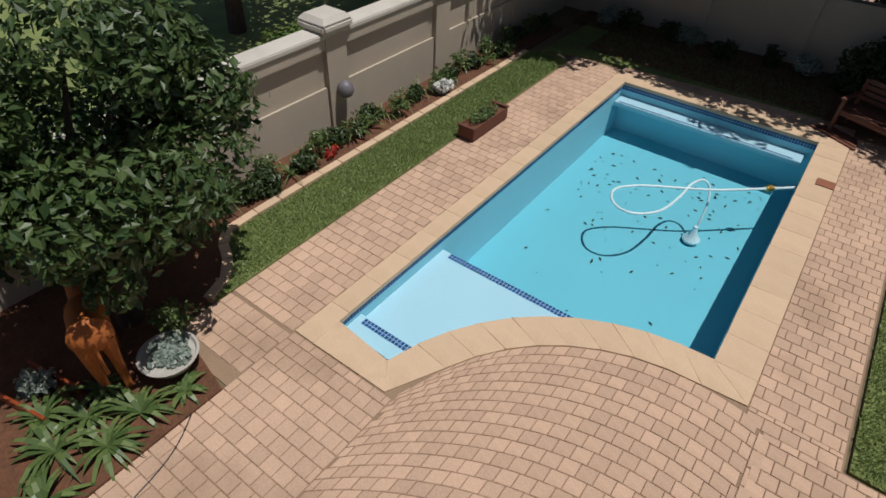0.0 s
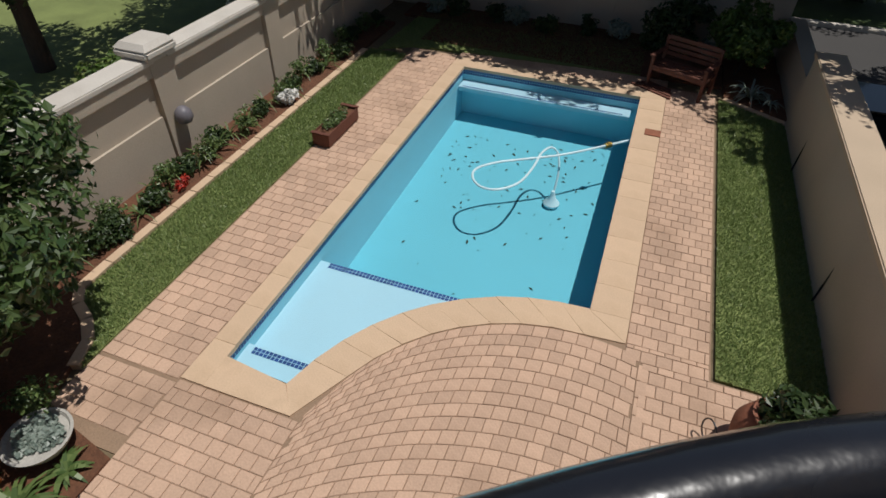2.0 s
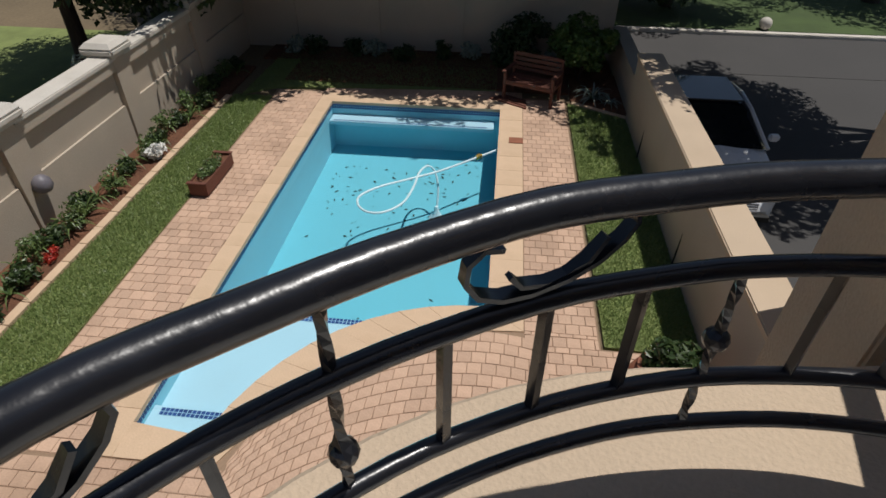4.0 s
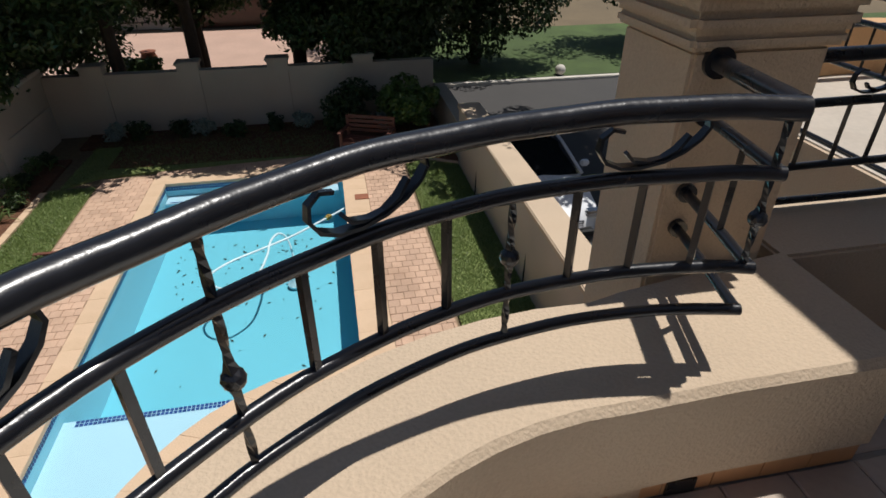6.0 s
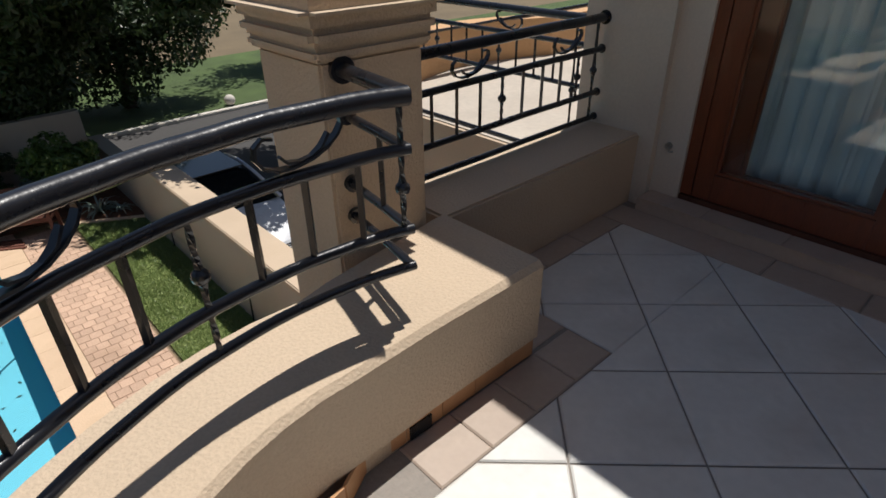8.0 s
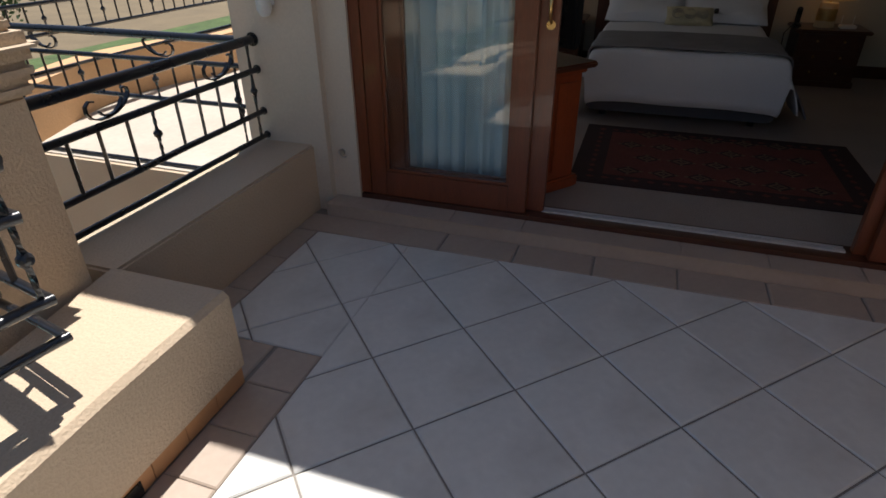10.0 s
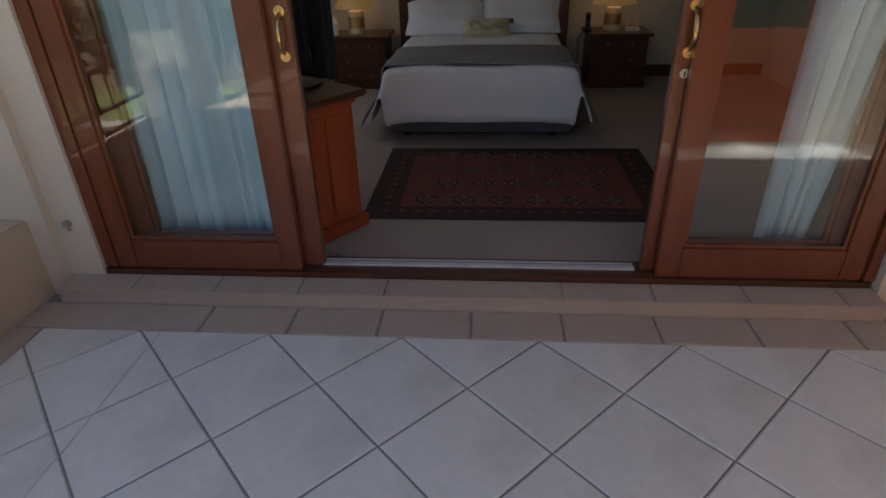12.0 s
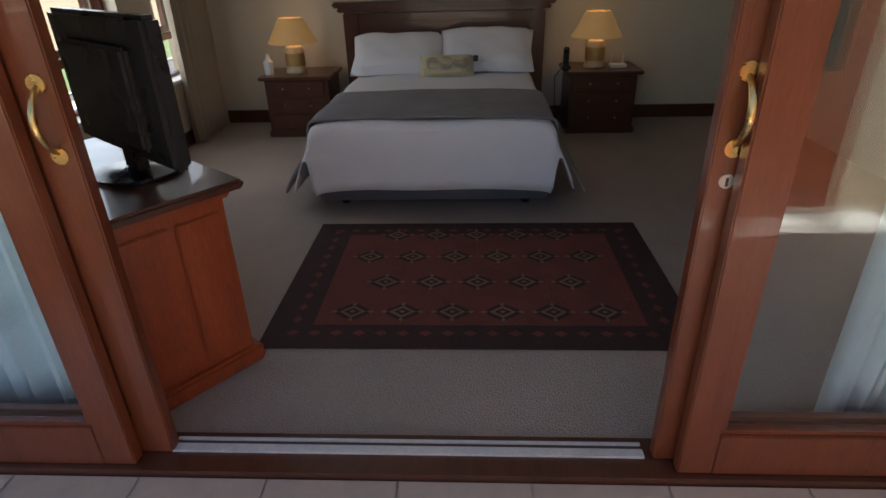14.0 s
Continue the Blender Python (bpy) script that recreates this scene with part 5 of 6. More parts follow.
# sliding doors
def door_leaf(name, y0, y1, x, handle_y, label):
    th = thing(name, (x, (y0 + y1) / 2, 3.606), label, "door", "sliding door leaves")
    w = (y1 - y0) / 2
    h = 2.06
    for s, ww in ((-1, 0.10), (1, 0.10)):
        a, c = sorted((s * w, s * (w - ww)))
        part("stile", bx(-0.022, 0.022, a, c, 0, h, bevel=0.004), DOOR_WOOD, th)
    part("bottom_rail", bx(-0.022, 0.022, -w + 0.1, w - 0.1, 0, 0.15, bevel=0.003), DOOR_WOOD, th)
    part("top_rail", bx(-0.022, 0.022, -w + 0.1, w - 0.1, h - 0.11, h, bevel=0.003), DOOR_WOOD, th)
    b = bmesh.new()
    box(b, -0.012, 0.012, -w + 0.101, -w + 0.116, 0.165, h - 0.126)
    box(b, -0.012, 0.012, w - 0.116, w - 0.101, 0.165, h - 0.126)
    box(b, -0.012, 0.012, -w + 0.101, w - 0.101, 0.151, 0.166)
    box(b, -0.012, 0.012, -w + 0.101, w - 0.101, h - 0.126, h - 0.111)
    part("glazing_bead", b, DOOR_WOOD, th)
    p = part("pane", bx(-0.002, 0.002, -w + 0.112, w - 0.112, 0.162, h - 0.122), GLASS, th, "clear glass pane")
    p.visible_shadow = False
    if handle_y is not None:
        hy = handle_y - (y0 + y1) / 2
        b = bmesh.new()
        pts = [(-0.022 - 0.052 * math.sin(math.pi * i / 12) ** 0.7, hy, 0.99 + 0.16 * i / 12) for i in range(13)]
        tube(b, pts, [0.0065 + 0.003 * math.sin(math.pi * i / 12) for i in range(13)], 10)
        for z in (0.985, 1.155):
            tube(b, [(-0.022, hy, z), (-0.029, hy, z)], 0.022, 14)
        part("handle", b, BRASS_DOOR, th, "aged brass pull handle", smooth=True)
        if y0 < -1.5:
            b = bmesh.new()
            tube(b, [(-0.022, hy, 0.905), (-0.0265, hy, 0.905)], 0.018, 14)
            part("keyhole_plate", b, STEEL, th, "steel keyhole plate")
            part("keyhole", bx(-0.0285, -0.0262, hy - 0.003, hy + 0.003, 0.893, 0.914), BLACK_PLASTIC, th)
    return th


door_leaf("door_1", -0.745, 0.18, 3.480, None, "varnished mahogany framed glass sliding door, parked")
door_leaf("door_2", -0.84, 0.08, 3.533, -0.80, "varnished mahogany framed glass sliding door slid open with brass handle")
door_leaf("door_3", -3.30, -2.40, 3.480, None, "varnished mahogany framed glass sliding door, parked")
door_leaf("door_4", -3.24, -2.345, 3.533, -2.388, "varnished mahogany framed glass sliding door slid open with brass handle")
b = bmesh.new()
box(b, 3.45, 3.60, 0.182, 0.243, 3.613, 5.72)
box(b, 3.44, 3.60, -3.345, -3.302, 3.613, 5.72)
box(b, 3.44, 3.60, -3.302, 0.182, 5.68, 5.72)
structure("door_frame", b, DOOR_WOOD, "varnished mahogany door frame", "door frame")


def curtain(name, x, y0, y1, z0, z1, material, label, folds, depth=0.035, lean=0.0, along="y"):
    """A hanging cloth with uneven folds and real thickness."""
    th = thing(name, (0, 0, 0), label, "curtain")
    b = bmesh.new()
    n, m = folds * 8, 10
    rng = random.Random(folds)
    ph = [rng.uniform(0, 6.28) for _ in range(4)]
    grid = []
    for j in range(m + 1):
        v = j / m
        row = []
        for i in range(n + 1):
            u = i / n
            d = depth * (math.sin(u * folds * 6.283 + 0.8 * math.sin(u * 9 + ph[0])) * (0.75 + 0.25 * math.sin(u * 17 + ph[1])) + 0.25 * math.sin(u * folds * 13 + ph[2] + v))
            w = y0 + (y1 - y0) * u + lean * (1 - v) * (1 - u)
            p = (x + d, w, z0 + (z1 - z0) * v) if along == "y" else (w, x + d, z0 + (z1 - z0) * v)
            row.append(b.verts.new(p))
        grid.append(row)
    for r1, r2 in zip(grid, grid[1:]):
        for i in range(n):
            b.faces.new((r1[i], r1[i + 1], r2[i + 1], r2[i]))
    ob = part("cloth", b, material, th, smooth=True)
    mod = ob.modifiers.new("thickness", "SOLIDIFY")
    mod.thickness = 0.004
    return th


curtain("curtain", 3.66, -0.62, 0.02, 3.63, 5.7, CURTAIN, "pale blue hanging curtain gathered behind the door glass", 7, 0.042)
curtain("curtain", 3.66, -3.32, -2.90, 3.63, 5.7, CURTAIN, "pale blue hanging curtain gathered behind the door glass", 5, 0.042, lean=0.22)


def wall_fitting():
    th = thing("wall_light", (3.378, 0.67, 4.60), "white plastic outdoor wall light", "wall light")
    b = bmesh.new()
    tube(b, [(-0.03, 0, 0.0), (-0.035, 0, 0.03), (-0.035, 0, 0.22), (-0.03, 0, 0.25)], [0.025, 0.04, 0.04, 0.02], 14)
    part("diffuser", b, WHITE_PLASTIC, th, smooth=True)
    part("backplate", bx(-0.014, 0.003, -0.045, 0.045, 0.05, 0.2, bevel=0.004), WHITE_PLASTIC, th)
    th = thing("wall_hook", (3.428, 0.34, 3.86), "small steel door catch on the wall", "hook")
    b = bmesh.new()
    tube(b, [(0.003, 0, 0), (-0.02, 0, 0)], 0.018, 10)
    tube(b, [(-0.015, 0, 0), (-0.04, -0.02, -0.02), (-0.035, -0.04, -0.015)], 0.005, 6)
    part("catch", b, STEEL, th)


wall_fitting()

# timber door on the wall across the balcony
th = thing("timber_door", (1.302, -3.55, FLOOR), "closed red mahogany half glazed door at the balcony end", "door")
part("frame", bx(0.0, 0.04, -0.5, -0.42, 0.002, 2.05), RED_WOOD, th)
part("frame", bx(0.0, 0.04, 0.42, 0.5, 0.002, 2.05), RED_WOOD, th)
part("frame", bx(0.0, 0.04, -0.42, 0.42, 1.98, 2.05), RED_WOOD, th)
part("leaf", bx(0.0, 0.03, -0.42, 0.42, 0.004, 0.86), RED_WOOD, th)
for y0, y1 in ((-0.42, -0.33), (0.33, 0.42)):
    part("stile", bx(0.0, 0.03, y0, y1, 0.861, 1.98), RED_WOOD, th)
part("top_rail", bx(0.0, 0.03, -0.33, 0.33, 1.88, 1.98), RED_WOOD, th)
part("panel", bx(0.03, 0.042, -0.32, 0.32, 0.15, 0.78, bevel=0.005), RED_WOOD, th)
part("door_pane", bx(0.012, 0.018, -0.329, 0.329, 0.862, 1.879), CAR_GLASS, th, "dark glass pane")


# ---- bedroom ----
WX, NY, SY = 7.80, 0.68, -4.6
structure("floor", bx(3.62, WX, SY, NY, ROOM - 0.3, ROOM), CARPET, "taupe bedroom carpet", "floor")
structure("carpet_edge", bx(3.603, 3.619, -3.34, 0.242, 3.53, ROOM - 0.003), CARPET, "edge of the carpet at the threshold", "floor")
structure("wall_east_room", bx(WX, WX + 0.2, SY - 0.2, NY + 0.2, ROOM - 0.3, 6.4), ROOM_WALL, "cream bedroom wall behind the bed", "wall")
structure("wall_south_room", bx(3.62, WX, SY - 0.2, SY, ROOM - 0.3, 6.4), ROOM_WALL, "cream bedroom wall", "wall")
structure("ceiling", bx(3.62, WX, SY, NY, 6.30, 6.398), CEILING, "white bedroom ceiling", "ceiling")
W1, W2 = (5.45, 6.45), (6.90, 7.50)
b = bmesh.new()
for x0, x1 in ((3.62, W1[0]), (W1[1], W2[0]), (W2[1], WX)):
    box(b, x0, x1, NY, NY + 0.22, ROOM - 0.3, 6.4)
for x0, x1 in (W1, W2):
    box(b, x0, x1, NY, NY + 0.22, ROOM - 0.3, 4.10)
    box(b, x0, x1, NY, NY + 0.22, 5.55, 6.4)
structure("wall_north_room", b, ROOM_WALL, "cream bedroom wall with two windows", "wall")
for k, (x0, x1) in enumerate((W1, W2)):
    b = bmesh.new()
    for a in ((x0, x0 + 0.05, 4.10, 5.55), (x1 - 0.05, x1, 4.10, 5.55), (x0 + 0.05, x1 - 0.05, 4.10, 4.15), (x0 + 0.05, x1 - 0.05, 5.50, 5.55), (x0 + 0.05, x1 - 0.05, 4.42, 4.47)):
        box(b, a[0] + 0.001, a[1] - 0.001, NY + 0.09, NY + 0.15, a[2] + 0.001, a[3] - 0.001)
    w = structure("window_%d" % (k + 1), b, DOOR_WOOD, "timber casement window", "window")
    p = part("pane", bx(x0 + 0.05, x1 - 0.05, NY + 0.118, NY + 0.122, 4.15, 5.50), GLASS, w)
    p.visible_shadow = False
    part("window_sill", bx(x0 - 0.03, x1 + 0.03, NY - 0.04, NY + 0.088, 4.10, 4.125, bevel=0.004), CEILING, w)
    b = bmesh.new()
    xm = x0 + 0.30
    for a in ((xm, xm + 0.045, 0.0), (x1 - 0.1, x1 - 0.055, 0.0)):
        box(b, a[0], a[1], NY + 0.16, NY + 0.20, 4.48, 5.48)
    box(b, xm, x1 - 0.055, NY + 0.16, NY + 0.20, 4.47, 4.52)
    part("casement", b, DOOR_WOOD, w)
    light = new("window_daylight", bpy.data.lights.new("window_daylight", "AREA"))
    light.data.shape, light.data.size, light.data.size_y = "RECTANGLE", x1 - x0 - 0.1, 1.3
    light.data.energy, light.data.color = 2.1 * (x1 - x0), (0.86, 0.93, 1.0)
    light.matrix_world = pose((x0 + x1) / 2, NY + 0.08, 4.82, -90, 0, 0)
b = bmesh.new()
box(b, WX - 0.02, WX - 0.001, SY + 0.02, NY - 0.02, ROOM, ROOM + 0.12)
box(b, 3.64, WX - 0.021, NY - 0.02, NY - 0.001, ROOM, ROOM + 0.12)
structure("baseboard", b, DARK_WOOD, "dark wooden skirting board", "baseboard")
curtain("curtain", NY - 0.09, 7.02, 7.70, ROOM + 0.02, 6.1, CURTAIN_BEIGE, "heavy beige curtain hanging in the room corner", 6, 0.05, along="x")


def bed_thing():
    th = thing("bed", (6.55, -1.555, ROOM), "made double bed with white linen and grey throw", "bed")
    th.scale = (1, 0.945, 0.95)
    part("bed_base", bx(-0.98, 1.02, -0.76, 0.76, 0.06, 0.33, bevel=0.02), BASE_CLOTH, th, "charcoal upholstered bed base")
    for x in (-0.85, 0.85):
        for y in (-0.62, 0.62):
            b = bmesh.new()
            lathe(b, [(0.03, 0), (0.035, 0.06)], 12, (x, y, 0))
            part("foot", b, BLACK_PLASTIC, th)
    part("mattress", bx(-0.97, 1.01, -0.75, 0.75, 0.331, 0.56, bevel=0.05), LINEN, th, smooth=True)

    def cover(name, x0, x1, hang_foot, hang_side, rise, material, label, seed, flare=0.05):
        """Cloth lying over the mattress and hanging down its sides, with wrinkles."""
        rng = random.Random(seed)
        ph = [rng.uniform(0, 6.28) for _ in range(6)]
        b = bmesh.new()
        across = [(-0.775 - flare, 0.58 - hang_side), (-0.785 - flare * 0.6, 0.58 - hang_side * 0.66), (-0.785, 0.58 - hang_side * 0.33), (-0.775, 0.53), (-0.74, 0.575), (-0.66, 0.585), (-0.4, 0.59), (-0.15, 0.588), (0.15, 0.588), (0.4, 0.59), (0.66, 0.585), (0.74, 0.575), (0.775, 0.53), (0.785, 0.58 - hang_side * 0.33), (0.785 + flare * 0.6, 0.58 - hang_side * 0.66), (0.775 + flare, 0.58 - hang_side)]
        n = 26
        rows = []
        for i in range(n + 1):
            u = i / n
            x = x0 + (x1 - x0) * u
            row = []
            for j, (y, z) in enumerate(across):
                side = z < 0.5
                w = 0.006 * math.sin(x * 9 + y * 6 + ph[0]) + 0.005 * math.sin(y * 14 - x * 5 + ph[1]) + 0.003 * math.sin(x * 31 + y * 9 + ph[3])
                if side:
                    dy = 0.02 * math.sin(x * 12 + ph[2]) * (0.58 - z)
                    row.append(b.verts.new((x, y + math.copysign(abs(dy), y), z + rise * 0.3 + 0.012 * math.sin(x * 7 + ph[4]))))
                else:
                    row.append(b.verts.new((x, y * (1 + rise), z + rise + w)))
            rows.append(row)
        if hang_foot:
            for d, z in ((-0.035, -0.03), (-0.05, -0.15), (-0.055, -0.27), (-0.06, -hang_foot)):
                row = []
                for j, (y, zz) in enumerate(across):
                    yy = y + 0.0
                    zt = zz + z if zz > 0.5 else max(zz * 1.0, 0.58 - hang_side) + (0 if zz > 0.3 else z * 0.02)
                    dx = d * (1 if zz > 0.5 else 0.7) + 0.012 * math.sin(yy * 15 + ph[5]) * (-z)
                    row.append(b.verts.new((x0 + dx, yy, max(zt, 0.05) + rise + 0.008 * math.sin(yy * 9 + ph[4]))))
                rows.insert(0, row)
        for r1, r2 in zip(rows, rows[1:]):
            for j in range(len(across) - 1):
                b.faces.new((r1[j], r1[j + 1], r2[j + 1], r2[j]))
        ob = part(name, b, material, th, label, smooth=True)
        m1 = ob.modifiers.new("soft", "SUBSURF")
        m1.levels = m1.render_levels = 1
        m = ob.modifiers.new("thickness", "SOLIDIFY")
        m.thickness = 0.012
        return ob

    cover("duvet", -1.03, 0.62, 0.42, 0.42, 0.012, LINEN, "white duvet cover", 3, 0.13)
    cover("throw", -0.99, -0.22, 0, 0.46, 0.034, THROW, "grey velvet throw folded across the bed", 5, 0.22)
    part("headboard", bx(1.03, 1.10, -0.86, 0.86, 0.1, 1.05, bevel=0.01), DARK_WOOD, th, "dark mahogany headboard")
    for y0, y1 in ((-0.93, -0.80), (0.80, 0.93)):
        part("headboard_post", bx(1.0, 1.12, y0, y1, 0.0, 1.06, bevel=0.012), DARK_WOOD, th)
    b = bmesh.new()
    box(b, 0.99, 1.13, -0.98, 0.98, 1.061, 1.10, bevel=0.01)
    box(b, 0.97, 1.14, -1.02, 1.02, 1.101, 1.15, bevel=0.015)
    part("headboard_cornice", b, DARK_WOOD, th)
    part("headboard_panel", bx(1.012, 1.029, -0.72, 0.72, 0.55, 0.98, bevel=0.006), DARK_WOOD, th)


bed_thing()


def pillow(at, size, rot, material, label, name="pillow"):
    """A stuffed cushion with a pinched rim."""
    th = thing(name, at, label, name)
    th.rotation_euler = [radians(a) for a in rot]
    b = bmesh.new()
    n = 14
    sx, sy, sz = size
    rng = random.Random(int(at[1] * 100))
    ph = [rng.uniform(0, 6.28) for _ in range(3)]
    top, low = [], []
    for i in range(n + 1):
        rt, rl = [], []
        for j in range(n + 1):
            u, v = 2 * i / n - 1, 2 * j / n - 1
            h = max((1 - u ** 4) * (1 - v ** 4), 0) ** 0.45
            pin = 1 - 0.06 * (1 - abs(u)) * abs(v) - 0.06 * (1 - abs(v)) * abs(u)
            w = 0.006 * math.sin(u * 6 + v * 4 + ph[0]) + 0.005 * math.sin(v * 9 - u * 5 + ph[1])
            rt.append(b.verts.new((u * sx * pin, v * sy * pin, h * sz + w * h)))
            rl.append(rt[-1] if i in (0, n) or j in (0, n) else b.verts.new((u * sx * pin, v * sy * pin, -h * sz * 0.8)))
        top.append(rt)
        low.append(rl)
    for i in range(n):
        for j in range(n):
            b.faces.new((top[i][j], top[i + 1][j], top[i + 1][j + 1], top[i][j + 1]))
            b.faces.new((low[i][j], low[i][j + 1], low[i + 1][j + 1], low[i + 1][j]))
    part("cover", b, material, th, smooth=True)
    return th


pillow((7.20, -1.19, 4.265), (0.25, 0.39, 0.10), (0, -30, 2), LINEN, "plump white pillow leaning on the headboard")
pillow((7.21, -1.92, 4.285), (0.25, 0.39, 0.10), (0, -33, -3), LINEN, "plump white pillow leaning on the headboard")
cushion = pillow((6.98, -1.60, 4.205), (0.10, 0.22, 0.05), (0, -50, 0), CERAMIC, "small beige embroidered cushion on the bed", "cushion")
b = bmesh.new()
for r in (0.02, 0.035, 0.05):
    for cy in (-0.11, 0, 0.11):
        tube(b, [(r * math.cos(a * 0.5236), cy + r * math.sin(a * 0.5236), 0.049) for a in range(13)], 0.003, 5)
part("embroidery", b, THROW, cushion, "grey stitched rings")


def nightstand(y, label):
    th = thing("nightstand", (7.48, y, ROOM), label, "nightstand", "nightstands")
    th.scale = (1, 0.97, 0.94)
    part("body", bx(-0.22, 0.24, -0.29, 0.29, 0.05, 0.53, bevel=0.006), DARK_WOOD, th)
    part("plinth", bx(-0.235, 0.24, -0.305, 0.305, 0, 0.06, bevel=0.006), DARK_WOOD, th)
    part("top", bx(-0.26, 0.25, -0.335, 0.335, 0.531, 0.565, bevel=0.01), DARK_WOOD, th)
    for z in (0.08, 0.235, 0.39):
        d = part("drawer", bx(-0.235, -0.221, -0.25, 0.25, z, z + 0.135, bevel=0.005), DARK_WOOD, th)
        for yy in (-0.12, 0.12):
            b = bmesh.new()
            bmesh.ops.create_icosphere(b, subdivisions=1, radius=0.014, matrix=Matrix.Translation((-0.245, yy, z + 0.068)))
            part("knob", b, BRASS_DOOR, d)


nightstand(-0.27, "dark mahogany three drawer nightstand by the window")
nightstand(-2.92, "dark mahogany three drawer nightstand beside the bed")


def table_lamp(y, label):
    th = thing("table_lamp", (7.46, y, ROOM + 0.532), label, "lamp", "bedside lamps")
    b = bmesh.new()
    lathe(b, [(0.088, 0), (0.09, 0.02), (0.082, 0.03), (0.082, 0.2), (0.07, 0.22), (0.015, 0.225)], 20)
    part("base", b, CERAMIC, th, "cream ceramic drum base", smooth=True)
    b = bmesh.new()
    lathe(b, [(0.084, 0.06), (0.0845, 0.08), (0.0845, 0.15), (0.084, 0.17)], 20)
    part("band", b, GILT, th, "gilt patterned band", smooth=True)
    b = bmesh.new()
    tube(b, [(0, 0, 0.22), (0, 0, 0.44)], 0.009, 8)
    part("stem", b, BRASS_DOOR, th)
    b = bmesh.new()
    rings = []
    for r, z in ((0.215, 0.255), (0.165, 0.34), (0.125, 0.42), (0.10, 0.455)):
        rings.append([b.verts.new((r * math.cos(6.2832 * k / 28), r * math.sin(6.2832 * k / 28), z)) for k in range(28)])
    for r1, r2 in zip(rings, rings[1:]):
        for k in range(28):
            b.faces.new((r1[k], r1[(k + 1) % 28], r2[(k + 1) % 28], r2[k]))
    s = part("shade", b, SHADE, th, "lit amber cone shade", smooth=True)
    s.visible_shadow = False
    lamp = new("bulb", bpy.data.lights.new("bulb", "POINT"))
    lamp.data.energy, lamp.data.color, lamp.data.shadow_soft_size = 0.20, (1.0, 0.62, 0.28), 0.04
    lamp.parent = th
    lamp.location = (0, 0, 0.33)


table_lamp(-0.235, "lit bedside lamp with amber shade and ceramic base")
table_lamp(-2.865, "lit bedside lamp with amber shade and ceramic base")


def small_things():
    th = thing("lotion_bottle", (7.36, -0.02, ROOM + 0.532), "white plastic pump bottle on the nightstand", "bottle")
    b = bmesh.new()
    lathe(b, [(0.04, 0), (0.042, 0.01), (0.042, 0.11), (0.02, 0.135), (0.015, 0.16), (0.02, 0.165), (0.005, 0.18)], 16)
    part("bottle", b, WHITE_PLASTIC, th, smooth=True)
    th = thing("cordless_phone", (7.33, -2.60, ROOM + 0.532), "black cordless telephone in its cradle", "telephone")
    part("cradle", bx(-0.045, 0.045, -0.04, 0.04, 0, 0.045, bevel=0.012), BLACK_PLASTIC, th)
    b = bx(-0.014, 0.014, -0.024, 0.024, 0.03, 0.19, bevel=0.009)
    part("handset", b, BLACK_PLASTIC, th)
    b = bmesh.new()
    tube(b, [(0, 0.04, 0.01), (-0.02, 0.09, -0.05), (0.0, 0.075, -0.3), (0.1, 0.075, -0.5)], 0.004, 5)
    part("cord", b, BLACK_PLASTIC, th)
    th = thing("small_box", (7.42, -3.06, ROOM + 0.532), "small white router box with aerials on the nightstand", "box")
    part("case", bx(-0.05, 0.05, -0.07, 0.07, 0, 0.03, bevel=0.006), WHITE_PLASTIC, th)
    for y in (-0.05, 0.05):
        b = bmesh.new()
        tube(b, [(0.04, y, 0.02), (0.045, y, 0.11)], 0.004, 6)
        part("aerial", b, WHITE_PLASTIC, th)
    th = thing("dark_jar", (6.985, -1.83, 4.24), "small dark bedside remote on the cushion", "remote")
    part("remote", bx(-0.012, 0.012, -0.02, 0.02, 0, 0.045, bevel=0.004), BLACK_PLASTIC, th)


small_things()


